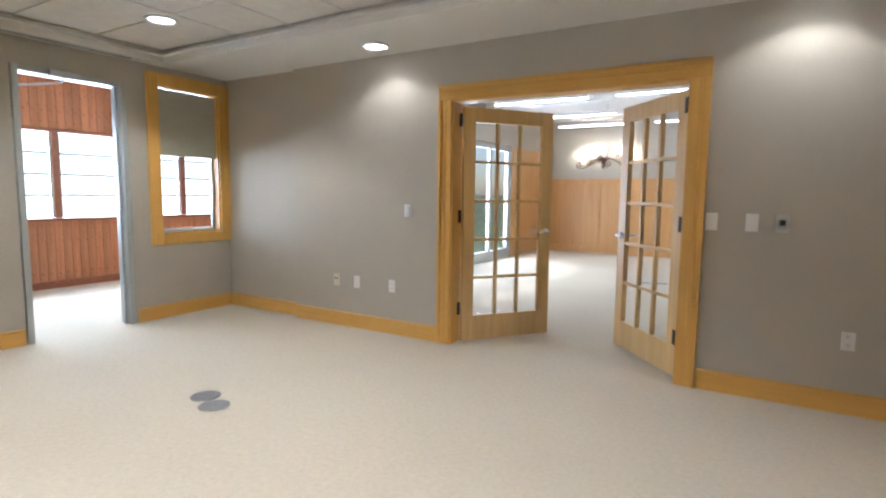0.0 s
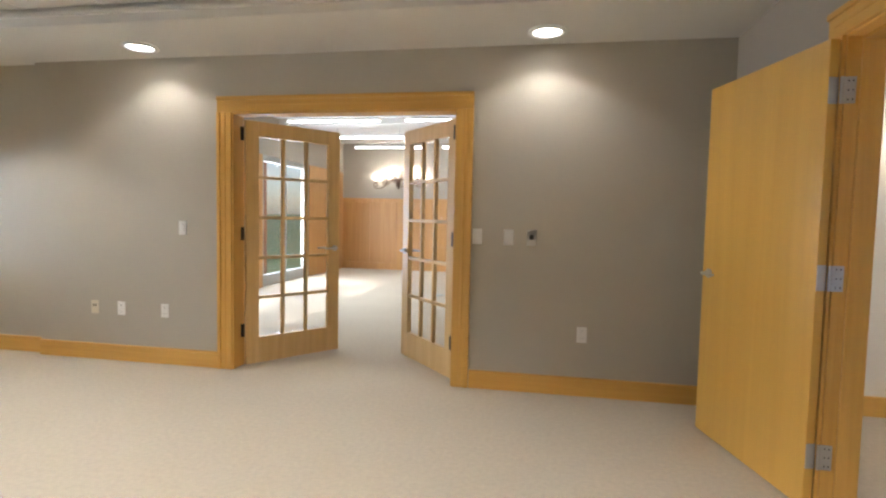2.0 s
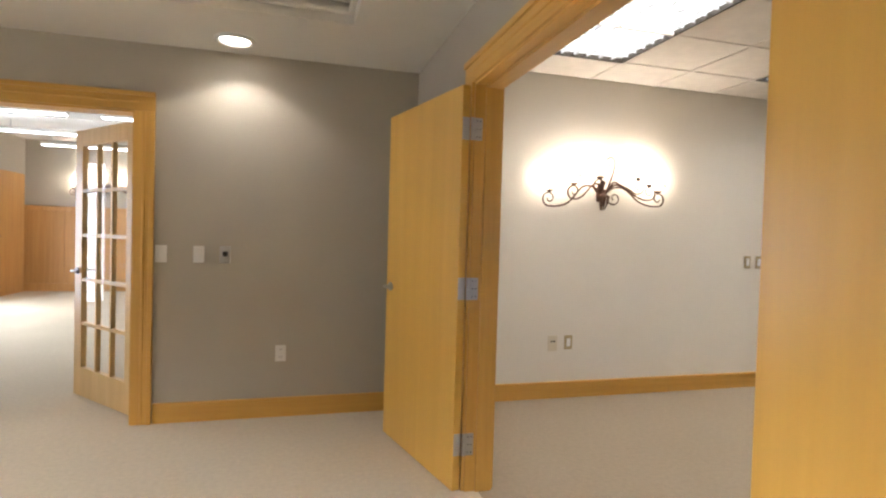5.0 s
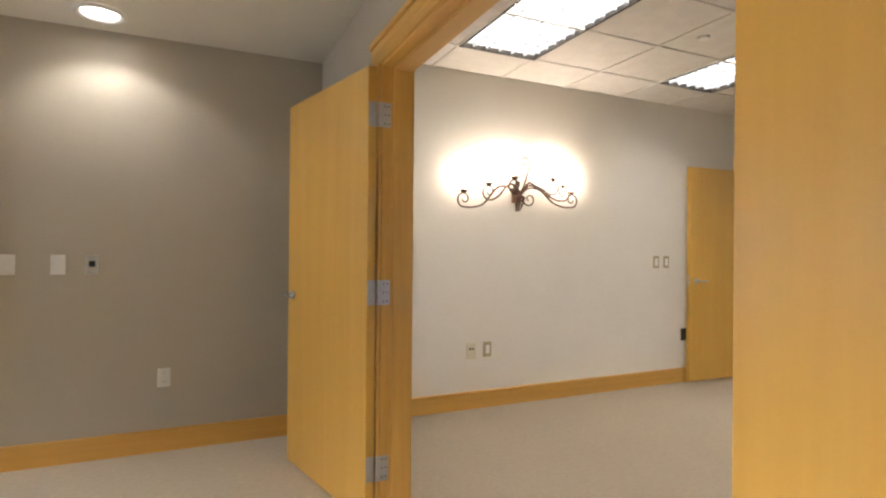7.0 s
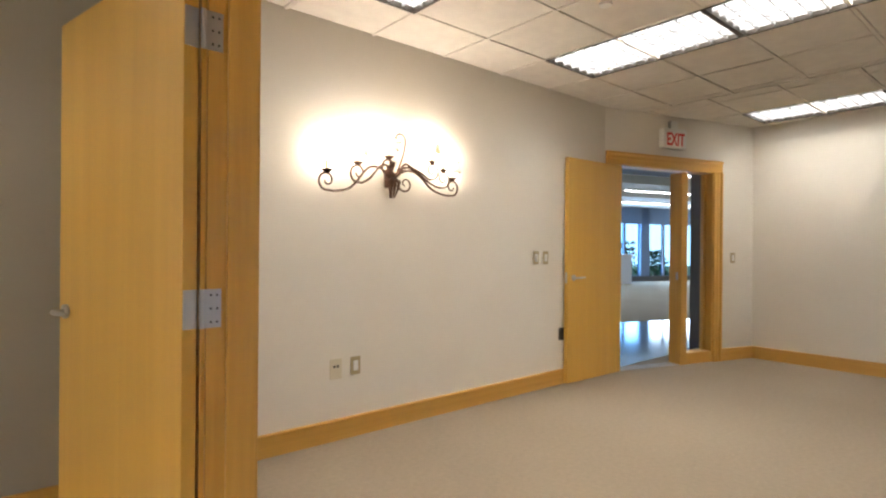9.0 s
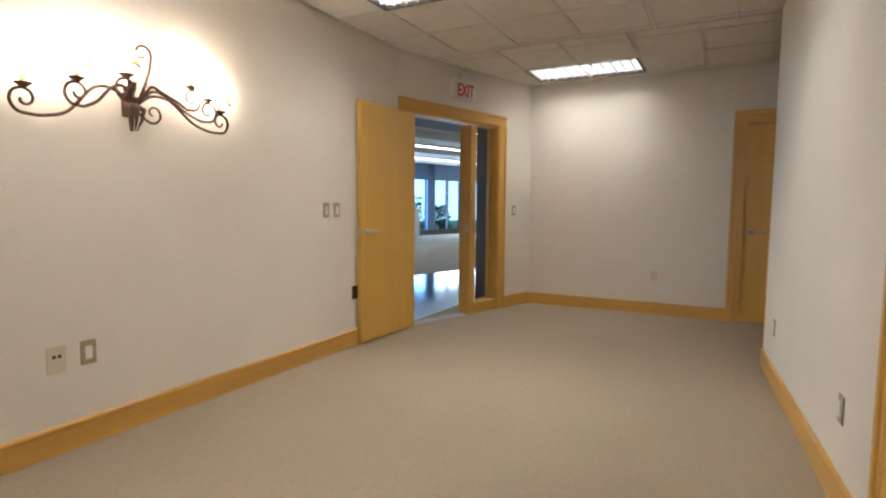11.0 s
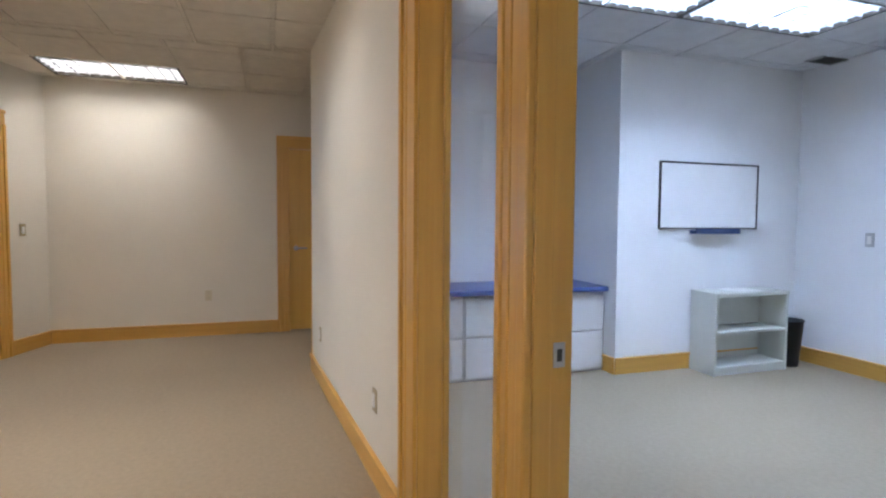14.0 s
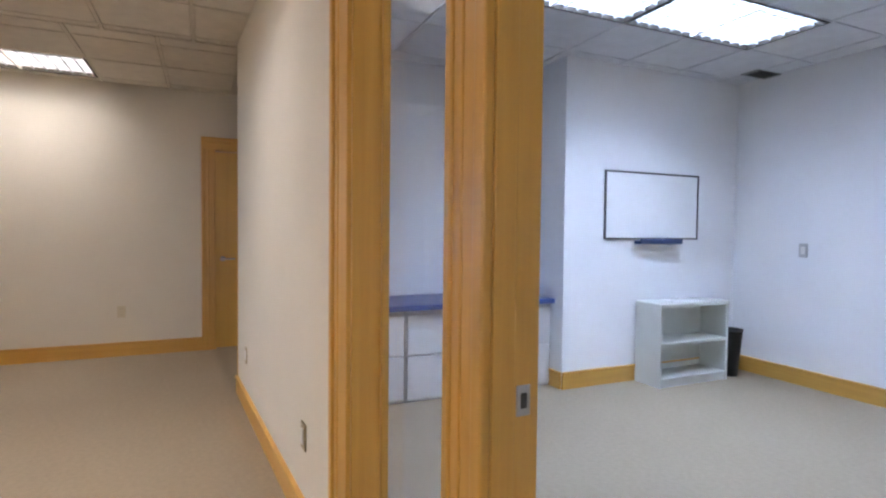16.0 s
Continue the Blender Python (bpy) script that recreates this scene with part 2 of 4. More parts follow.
def tube(bm, pts, r0, r1=None, seg=8):
    """A round bar bent along points, tapering from r0 to r1."""
    r1 = r0 if r1 is None else r1
    pts = [Vector(p) for p in pts]
    rings = []
    for i, p in enumerate(pts):
        d = (pts[min(i + 1, len(pts) - 1)] - pts[max(i - 1, 0)]).normalized()
        side = d.cross(Vector((0, 1, 0.01)))
        side = side.normalized() if side.length > 1e-4 else Vector((1, 0, 0))
        up = side.cross(d)
        r = r0 + (r1 - r0) * i / (len(pts) - 1)
        rings.append([bm.verts.new(p + r * (side * math.cos(a) + up * math.sin(a))) for a in [2 * math.pi * k / seg for k in range(seg)]])
    for a, b in zip(rings, rings[1:]):
        for k in range(seg):
            bm.faces.new((a[k], a[(k + 1) % seg], b[(k + 1) % seg], b[k]))
    bm.faces.new(rings[0][::-1]), bm.faces.new(rings[-1])
    return bm


def B():
    return bmesh.new()


def part(name, bm, mat, parent=None, label="", smooth=False):
    bmesh.ops.recalc_face_normals(bm, faces=bm.faces[:])
    me = bpy.data.meshes.new(name)
    bm.to_mesh(me)
    bm.free()
    me.materials.append(mat)
    if smooth:
        for p in me.polygons:
            p.use_smooth = True
    ob = new(name, me)
    if parent is not None:
        ob.parent = parent
    if label:
        ob["label"] = label
    return ob


def thing(name, m, label, category, group="", kind=""):
    ob = new(name)
    ob.empty_display_size = 0.1
    ob.matrix_world = m
    return tagged(ob, label, category, group, kind)


def struct(name, bm, mat, label, category):
    return tagged(part(name, bm, mat), label, category, kind="structure")


def wall(name, x0, x1, y0, y1, z1, mat, label, holes=(), along="x", z0=0.0):
    """A wall block with openings (from, to, low, high) along its length."""
    bm = B()
    cuts = sorted(holes)
    lo, hi = (x0, x1) if along == "x" else (y0, y1)

    def put(a, b, c, d):
        if b - a > 1e-4 and d - c > 1e-4:
            box(bm, *((a, b, y0, y1) if along == "x" else (x0, x1, a, b)), c, d)

    at = lo
    for a, b, c, d in cuts:
        put(at, a, z0, z1), put(a, b, z0, c), put(a, b, d, z1)
        at = b
    put(at, hi, z0, z1)
    return struct(name, bm, mat, label, "wall")


# ---------- setting: floors ----------
H_MAIN, H_TRAY, H_HALL = 2.55, 2.66, 2.67
XB0, XB1 = 1.77, 1.91
YA = 4.0
SY0 = 0.70
XE = 8.05
YH = 4.05
SWM = pose(2.8, 0.70, 0, 0, 0, 4.0)


def slab(name, x0, x1, y0, y1, z, mat, label):
    return struct(name, box(B(), x0, x1, y0, y1, z - 0.1, z), mat, label, "floor")


slab("floor_main", -5.12, 1.84, -3.2, 4.15, 0, CARPET_LIGHT, "pale beige carpet, lightly mottled")
slab("floor_sunroom", -7.95, -5.12, 0.0, 10.2, 0, CARPET_LIGHT, "pale carpet of the sunroom, sunlit")
slab("floor_conference", -4.8, 3.2, 4.15, 12.6, 0, CARPET_LIGHT, "pale carpet of the room behind the french doors")
slab("floor_hall", 1.84, 8.25, -3.6, 4.10, 0, CARPET_TAN, "tan loop pile carpet with faint wear")

# ---------- walls ----------
wall("wall_north", -3.85, XB1, YA, YA + 0.15, 2.85, TAUPE, "taupe painted wall with a wide doorway", [(-2.005, -0.125, 0, 2.12)])
wall("wall_north_recess", -4.97, -3.85, YA + 0.06, YA + 0.25, 2.85, TAUPE, "taupe painted wall, set back a little")
wall("wall_west", -5.12, -4.97, -3.2, 4.25, 2.85, TAUPE, "taupe painted wall with a door and a window", [(2.01, 2.94, 0, 2.33), (3.225, 3.955, 0.85, 2.38)], "y")
wall("wall_south", -5.12, XB0, -3.35, -3.2, 2.85, TAUPE, "taupe painted wall behind the entry")
wall("wall_east", XB0, XB0 + 0.07, -3.2, YA, 2.85, TAUPE, "taupe painted wall with a double doorway", [(0.72, 2.66, 0, 2.14)], "y")
wall("wall_hall_west", XB0 + 0.07, XB1, -3.6, YH, 2.85, CREAM, "cream painted wall with a double doorway", [(0.72, 2.66, 0, 2.14)], "y")
wall("wall_hall_north", XB1, 6.00, YH, YH + 0.15, 2.85, CREAM, "cream painted wall lit by an iron sconce")
wall("wall_hall_east", XE, XE + 0.15, -0.9, 3.42, 2.85, CREAM, "cream painted end wall with a wooden door", [(0.17, 1.105, 0, 2.11)], "y")
for nm, ya, yb, mat, lab in (("wall_hall_south", -0.055, 0.0, CREAM, "cream painted wall with a door and sidelight"), ("wall_office_north", -0.11, -0.055, WHITE_WALL, "white painted wall with a door and sidelight")):
    bm = box(B(), 0.87, 3.57, ya, yb, 0, 2.85, m=SWM)
    box(bm, -0.83, 0.87, ya, yb, 2.13, 2.85, m=SWM)
    struct(nm, bm, mat, lab, "wall")
wall("wall_office_east", 5.48, 5.64, -3.6, -1.45, 2.85, WHITE_WALL, "white painted wall with a whiteboard")
wall("wall_office_return", 5.64, 6.34, -1.60, -1.45, 2.85, WHITE_WALL, "white painted side of the counter alcove")
wall("wall_office_alcove", 6.19, 6.27, -1.45, 0.85, 2.85, WHITE_WALL, "white painted back of the counter alcove")
wall("wall_hall_return", 6.27, 6.36, -1.45, 0.80, 2.85, CREAM, "cream painted return of the hall")
wall("wall_hall_niche", 6.34, XE, -0.9, -0.75, 2.85, CREAM, "cream painted niche wall")
wall("wall_office_south", XB1, 5.48, -3.60, -3.42, 2.85, WHITE_WALL, "white painted wall with a small switch")

# angled wall with the exit door
ANG = Matrix.Translation((6.00, YH, 0)) @ pose(0, 0, 0, 0, 0, math.degrees(math.atan2(-0.64, 2.07)))
bm = B()
for a, b, c, d in ((-0.05, 0.11, 0, 2.85), (0.11, 1.53, 2.14, 2.85), (1.53, 2.20, 0, 2.85)):
    box(bm, a, b, 0, 0.15, c, d, m=ANG)
struct("wall_hall_angled", bm, CREAM, "cream painted angled wall with the exit door", "wall")

# ---------- ceilings ----------


def tile_ceiling(name, x0, x1, y0, y1, z, xs, ys, mat, label, gaps=()):
    """Lay-in tiles between grid bars, one mesh; the gaps are left for fittings."""
    bm = B()
    xs = sorted([x0, x1] + [x for x in xs if x0 + 0.03 < x < x1 - 0.03])
    ys = sorted([y0, y1] + [y for y in ys if y0 + 0.03 < y < y1 - 0.03])
    for a, b in zip(xs, xs[1:]):
        for c, d in zip(ys, ys[1:]):
            u, v = (a + b) / 2, (c + d) / 2
            if any(g[0] < u < g[1] and g[2] < v < g[3] for g in gaps):
                continue
            box(bm, a + 0.017, b - 0.017, c + 0.017, d - 0.017, z + 0.004, z + 0.03, 0.003)
    for x in xs[1:-1]:
        box(bm, x - 0.010, x + 0.010, y0, y1, z + 0.001, z + 0.02)
    for y in ys[1:-1]:
        box(bm, x0, x1, y - 0.010, y + 0.010, z, z + 0.019)
    box(bm, x0, x1, y0, y1, z + 0.10, z + 0.13)
    return struct(name, bm, mat, label, "ceiling")


TX = [2.625 + 0.62 * k for k in range(-1, 10)]
TX_END = [7.27 + 0.62 * k for k in range(-2, 3)]
TY = [3.59 - 0.585 * k for k in range(-1, 9)]
TY2 = [3.25 - 0.585 * k for k in range(-1, 9)]
LIGHTS = [(2.625, 3.245, 2.42, 3.59), (4.485, 5.105, 2.42, 3.59), (4.485, 5.105, 1.25, 2.42), (7.27, 7.89, 2.08, 3.25)]
tile_ceiling("ceiling_hall", XB1, 6.435, 0.60, YH, H_HALL, TX, TY, TILE, "white acoustic tile ceiling on a metal grid", LIGHTS)
tile_ceiling("ceiling_hall_end", 6.435, XE, -0.75, YH, H_HALL, TX_END, TY2, TILE, "white acoustic tile ceiling on a metal grid", LIGHTS)
OX = [4.18 + 0.60 * k for k in range(-5, 4)]
OY = [-2.58 + 0.60 * k for k in range(-2, 7)]
OLIGHTS = [(4.18, 4.78, -2.58, -1.38), (4.18, 4.78, -1.38, -0.18), (2.38, 2.98, -2.58, -1.38)]
tile_ceiling("ceiling_office", XB1, 6.19, -3.42, 0.60, H_HALL, OX, OY, TILE_COOL, "white acoustic tile ceiling on a metal grid", OLIGHTS)

# soffit border of the main room round the raised tile field
TRAY = (-4.80, 1.20, -2.4, 3.22)
bm = B()
for a, b, c, d in ((-4.97, XB0, TRAY[3], YA + 0.1), (-4.97, XB0, -3.2, TRAY[2]), (-4.97, TRAY[0], TRAY[2], TRAY[3]), (TRAY[1], XB0, TRAY[2], TRAY[3])):
    box(bm, a, b, c, d, H_MAIN, H_MAIN + 0.05)
for a, b, c, d in ((TRAY[0] - 0.02, TRAY[1] + 0.02, TRAY[3], TRAY[3] + 0.02), (TRAY[0] - 0.02, TRAY[0], TRAY[2], TRAY[3]), (TRAY[1], TRAY[1] + 0.02, TRAY[2], TRAY[3])):
    box(bm, a, b, c, d, H_MAIN + 0.05, H_TRAY + 0.05)
for a, b, c, d in ((TRAY[0], TRAY[1], TRAY[3] - 0.035, TRAY[3]), (TRAY[0], TRAY[0] + 0.035, TRAY[2], TRAY[3]), (TRAY[1] - 0.035, TRAY[1], TRAY[2], TRAY[3])):
    box(bm, a, b, c, d, H_MAIN + 0.055, H_MAIN + 0.085, 0.008)
box(bm, -5.12, XB1, -3.3, YA + 0.15, 2.86, 2.90)
struct("ceiling_main_border", bm, SOFFIT, "off-white plaster ceiling border with a stepped edge", "ceiling")
tile_ceiling("ceiling_main_tray", TRAY[0], TRAY[1], TRAY[2], TRAY[3], H_TRAY, [TRAY[1] - 0.61 * k for k in range(1, 9)], [TRAY[3] - 0.61 * k for k in range(1, 10)], TILE, "white acoustic tiles in the raised ceiling field")

# ---------- trim ----------


def baseboard(m, length, name="baseboard", label="honey maple baseboard with a moulded cap"):
    """Runs along local x, standing out towards local -y."""
    ob = thing(name, m, label, "baseboard", kind="structure")
    bd = box(B(), 0, length, -0.016, 0, 0, 0.118, 0.002)
    part("board", bd, MAPLE_H, ob)
    part("cap", box(B(), 0, length, -0.026, 0, 0.118, 0.140, 0.006), MAPLE_H, ob)
    return ob


def run(x0, y0, x1, y1):
    """A baseboard from one floor point to another, with the room on the right of the way."""
    d = math.degrees(math.atan2(y1 - y0, x1 - x0))
    baseboard(pose(x0, y0, 0, 0, 0, d), math.hypot(x1 - x0, y1 - y0))


run(-4.97, 4.06, -3.85, 4.06)
run(-3.85, 4.0, -2.115, 4.0)
run(-0.015, 4.0, XB0, 4.0)
run(XB0, 4.0, XB0, 2.77)
run(XB0, 0.58, XB0, -3.2)
run(-4.97, 2.96, -4.97, 4.06)
run(-4.97, -3.2, -4.97, 2.00)
run(XB1, YH, 6.00, YH)
run(*(ANG @ Vector((1.64, 0, 0))).xy, *(ANG @ Vector((2.17, 0, 0))).xy)
run(XE, 3.40, XE, 1.20)
run(*(SWM @ Vector((3.57, 0, 0))).xy, *(SWM @ Vector((0.99, 0, 0))).xy)
run(6.36, 0.94, 6.36, -0.75)
run(XE, 0.02, XE, -0.75)
run(5.48, -1.45, 5.48, -3.42)
run(5.64, -1.45, 5.48, -1.45)
run(5.48, -3.42, XB1, -3.42)
run(XB1, 2.77, XB1, YH)


def casing(ob, name, a, b, z0, z1, y, out, mat, vertical=True):
    """One moulded casing board on the face y, standing out by the sign of out; thicker at its outer edge."""
    s = 1 if out > 0 else -1
    bm = B()
    ya, yb, yc = y, y + s * 0.018, y + s * 0.030
    box(bm, a, b, min(ya, yb), max(ya, yb), z0, z1, 0.003)
    if vertical:
        e = (a, a + 0.03) if ob["outer"] == "low" else (b - 0.03, b)
        f = (a + 0.055, a + 0.075) if ob["outer"] == "low" else (b - 0.075, b - 0.055)
        box(bm, *e, min(ya, yc), max(ya, yc), z0, z1, 0.005)
        box(bm, *f, min(ya, y + s * 0.022), max(ya, y + s * 0.022), z0, z1, 0.004)
    else:
        box(bm, a, b, min(ya, yc), max(ya, yc), z1 - 0.03, z1, 0.005)
        box(bm, a + 0.05, b - 0.05, min(ya, y + s * 0.022), max(ya, y + s * 0.022), z1 - 0.075, z1 - 0.055, 0.004)
    return part(name, bm, mat, ob)


def door_frame(name, m, w, h, depth, label, cw=0.125, sides=(True, True), faces=(-1, 1), jambs=(True, True), mullion=None):
    """A lined and cased opening: local x across from 0 to w, y into the wall, z up."""
    ob = thing(name, m, label, "door frame", kind="structure")
    if jambs[0]:
        part("jamb", box(B(), -0.02, 0.012, -0.004, depth + 0.004, 0, h, 0.002), MAPLE, ob)
    if jambs[1]:
        part("jamb", box(B(), w - 0.012, w + 0.02, -0.004, depth + 0.004, 0, h, 0.002), MAPLE, ob)
    part("head", box(B(), 0.012, w - 0.012, -0.004, depth + 0.004, h - 0.012, h + 0.02, 0.002), MAPLE_H, ob)
    for f in faces:
        y = -0.001 if f < 0 else depth + 0.001
        if sides[0]:
            ob["outer"] = "low"
            casing(ob, "casing", -cw, 0.0, 0, h, y, f, MAPLE)
        if sides[1]:
            ob["outer"] = "high"
            casing(ob, "casing", w, w + cw, 0, h, y, f, MAPLE)
        casing(ob, "head_casing", -cw if sides[0] else 0, w + cw if sides[1] else w, h, h + cw, y, f, MAPLE_H, False)
    del ob["outer"]
    return ob


door_frame("door_frame_french", pose(-1.985, YA, 0), 1.84, 2.10, 0.15, "honey maple frame round the french doors")
DD = door_frame("door_frame_double", pose(XB0, 2.64, 0, 0, 0, -90), 1.90, 2.12, 0.14, "honey maple frame of the double doors")
for a, b in ((0.012, 0.026), (1.874, 1.888)):
    part("stop", box(B(), a, b, 0.052, 0.142, 0, 2.094, 0.003), MAPLE, DD)
part("stop", box(B(), 0.012, 1.888, 0.052, 0.142, 2.094, 2.108, 0.003), MAPLE_H, DD)
EX = door_frame("door_frame_exit", ANG @ pose(0.13, 0, 0), 1.38, 2.115, 0.15, "honey maple frame of the exit door with a sidelight")
part("mullion", box(B(), 0.90, 0.99, -0.012, 0.155, 0, 2.088, 0.004), MAPLE, EX)
part("sill", box(B(), 0.99, 1.368, 0.0, 0.15, 0, 0.12, 0.004), MAPLE_H, EX)
pane = part("pane", box(B(), 0.99, 1.368, 0.07, 0.076, 0.12, 2.088), GLASS, EX, "narrow clear glass sidelight")
pane.visible_shadow = False
part("stop", box(B(), 1.335, 1.368, 0.085, 0.11, 0.12, 2.088, 0.003), MAPLE, EX)
part("strike_plate", box(B(), 0.897, 0.901, 0.03, 0.06, 0.92, 1.0), STEEL, EX)
EN = door_frame("door_frame_end", pose(XE, 1.085, 0, 0, 0, -90), 0.895, 2.09, 0.15, "honey maple frame of the end door", faces=(-1,))
OF = door_frame("door_frame_office", SWM @ pose(0.825, 0, 0, 0, 0, 180), 1.65, 2.12, 0.11, "honey maple frame of the office door with a sidelight", cw=0.16, sides=(True, False), jambs=(True, False))
bm = box(B(), 0.658, 0.805, -0.014, 0.114, 0, 2.108, 0.004)
box(bm, 0.652, 0.680, -0.022, 0.0, 0, 2.108, 0.005)
box(bm, 0.700, 0.720, -0.019, 0.0, 0, 2.108, 0.004)
box(bm, 0.770, 0.810, -0.024, 0.0, 0, 2.108, 0.006)
box(bm, 0.801, 0.813, 0.0, 0.052, 0, 2.108, 0.003)
part("mullion", bm, MAPLE, OF)
part("strike_plate", box(B(), 0.8035, 0.8075, 0.060, 0.092, 0.925, 0.985, 0.001), STEEL, OF, "steel strike plate")
part("latch_hole", box(B(), 0.807, 0.8085, 0.069, 0.083, 0.94, 0.97), SLOT, OF)
pane = part("pane", box(B(), 0.012, 0.658, 0.080, 0.086, 0.02, 2.108), GLASS, OF, "clear glass sidelight")
pane.visible_shadow = False
part("stop", box(B(), 0.012, 0.028, 0.092, 0.11, 0.02, 2.108, 0.003), MAPLE, OF)
part("sill", box(B(), 0.012, 0.658, 0.0, 0.11, 0, 0.02, 0.003), MAPLE_H, OF)

CG = thing("corner_guard", SWM @ pose(3.57, 0, 0), "slim maple guard strip on the wall corner", "corner guard", kind="structure")
part("strip", box(B(), -0.002, 0.008, -0.03, 0.006, 0.14, 1.25, 0.002), MAPLE, CG)

# ---------- doors ----------


def lever(parent, x, z, y, s, away):
    """A lever handle with its rose on the face y; the lever points along away."""
    bm = cyl(B(), (x, y, z), (x, y + s * 0.012, z), 0.027, seg=24)
    h = part("rose", bm, STEEL, parent, "satin steel rose", True)
    bm = cyl(B(), (x, y + s * 0.012, z), (x, y + s * 0.05, z), 0.010)
    tube(bm, [(x, y + s * 0.045, z), (x + away * 0.03, y + s * 0.052, z), (x + away * 0.08, y + s * 0.052, z + 0.002), (x + away * 0.118, y + s * 0.045, z)], 0.010, 0.008, 10)
    part("lever", bm, STEEL, h, smooth=True)


def hinges(parent, zs, mat, side):
    for z in zs:
        bm = cyl(B(), (-0.004, 0.006 * side, z - 0.055), (-0.004, 0.006 * side, z + 0.055), 0.007, seg=10)
        box(bm, -0.050, -0.004, -0.001 + 0.004 * side, 0.002 + 0.004 * side, z - 0.055, z + 0.055)
        box(bm, -0.004, 0.036, -0.001 + 0.003 * side, 0.002 + 0.003 * side, z - 0.055, z + 0.055)
        part("hinge", bm, mat, parent)


def flush_door(m, w, h, label, hinge_side, lever_z=0.98, group=""):
    """Hinge at the origin, leaf along +x, 44 mm thick from y -0.044 to 0."""
    ob = thing("door", m, label, "door", group)
    part("leaf", box(B(), 0.004, w, -0.044, 0, 0.010, h, 0.002), VENEER, ob)
    lever(ob, w - 0.075, lever_z, 0.0, 1, -1)
    lever(ob, w - 0.075, lever_z, -0.044, -1, -1)
    part("latch", box(B(), w - 0.001, w + 0.004, -0.033, -0.011, lever_z - 0.05, lever_z + 0.05), STEEL, ob)
    if hinge_side:
        hinges(ob, (0.25, 1.06, 1.88), STEEL, hinge_side)
    return ob


# left leaf of the pair stands open into the room, the other lies back against the wall
d1 = flush_door(pose(1.70, 2.622, 0, 0, 0, 103), 0.945, 2.10, "honey maple veneer flush door standing open", 0, 0.99, "double doors")
inv = pose(1.70, 2.622, 0, 0, 0, 103).inverted()
for z in (0.25, 1.06, 1.88):
    hg = part("hinge", cyl(B(), inv @ Vector((1.751, 2.622, z - 0.057)), inv @ Vector((1.751, 2.622, z + 0.057)), 0.007, seg=12), STEEL, d1, "satin steel butt hinge")
    part("hinge_leaf", box(B(), 0.0005, 0.0035, -0.043, -0.002, z - 0.057, z + 0.057), STEEL, hg)
    part("hinge_leaf", box(B(), 1.757, 1.808, 2.6245, 2.6275, z - 0.057, z + 0.057, m=inv), STEEL, hg)
    for sx in (1.778, 1.796):
        for sz in (-0.04, 0.0, 0.04):
            part("screw", cyl(B(), inv @ Vector((sx, 2.6247, z + sz)), inv @ Vector((sx, 2.6232, z + sz)), 0.0035, seg=8), SLOT, hg)
flush_door(pose(1.738, 0.785, 0, 0, 0, -92), 0.93, 2.10, "honey maple veneer flush door folded back against the wall", 0, 0.95, "double doors")
hx = ANG @ Vector((0.19, -0.035, 0))
flush_door(Matrix.Translation(hx) @ pose(0, 0, 0, 0, 0, 178.5), 0.85, 2.09, "honey maple veneer exit door, wide open against the wall", 0)
d4 = flush_door(pose(XE + 0.03, 0.20, 0, 0, 0, 90), 0.88, 2.07, "closed honey maple veneer door at the hall's end", 0, 0.95)
part("coat_hook", cyl(B(), (0.43, 0.0, 1.62), (0.43, 0.05, 1.60), 0.012), STEEL, d4)


def french_door(m, w, h, label, s):
    """Glazed leaf of fifteen panes; hinge at the origin, leaf along +x."""
    ob = thing("french_door", m, label, "door", "french doors")
    st, top, bot, t0, t1 = 0.115, 0.125, 0.235, -0.042, 0.0
    part("stile", box(B(), 0.003, st, t0, t1, 0.012, h, 0.002), PALE_MAPLE, ob)
    part("stile", box(B(), w - st, w, t0, t1, 0.012, h, 0.002), PALE_MAPLE, ob)
    part("top_rail", box(B(), st, w - st, t0, t1, h - top, h, 0.002), PALE_MAPLE, ob)
    part("bottom_rail", box(B(), st, w - st, t0, t1, 0.012, bot, 0.002), PALE_MAPLE, ob)
    gw, gh, bar = w - 2 * st, h - top - bot, 0.026
    for k in (1, 2):
        x = st + gw * k / 3
        part("glazing_bar", box(B(), x - bar / 2, x + bar / 2, t0 + 0.004, t1 - 0.004, bot, h - top, 0.003), PALE_MAPLE, ob)
    for j in range(1, 5):
        z = bot + gh * j / 5
        for k in range(3):
            a, b = st + gw * k / 3, st + gw * (k + 1) / 3
            part("glazing_bar", box(B(), a + (bar / 2 if k else 0), b - (bar / 2 if k < 2 else 0), t0 + 0.004, t1 - 0.004, z - bar / 2, z + bar / 2, 0.003), PALE_MAPLE, ob)
    for j in range(5):
        for k in range(3):
            a, b, c, d = st + gw * k / 3, st + gw * (k + 1) / 3, bot + gh * j / 5, bot + gh * (j + 1) / 5
            p = part("pane", box(B(), a + 0.008, b - 0.008, -0.024, -0.019, c + 0.008, d - 0.008), GLASS, ob)
            p.visible_shadow = False
    lever(ob, w - 0.055, 0.98, 0.0, 1, -1)
    lever(ob, w - 0.055, 0.98, -0.042, -1, -1)
    hinges(ob, (0.30, 1.12, 1.95), BRONZE, s)
    return ob


french_door(pose(-1.96, YA + 0.125, 0, 0, 0, 53), 0.90, 2.06, "glazed maple french door standing ajar", -1)
french_door(pose(-0.17, YA + 0.125, 0, 0, 0, 131), 0.90, 2.06, "glazed maple french door pushed open", 1)

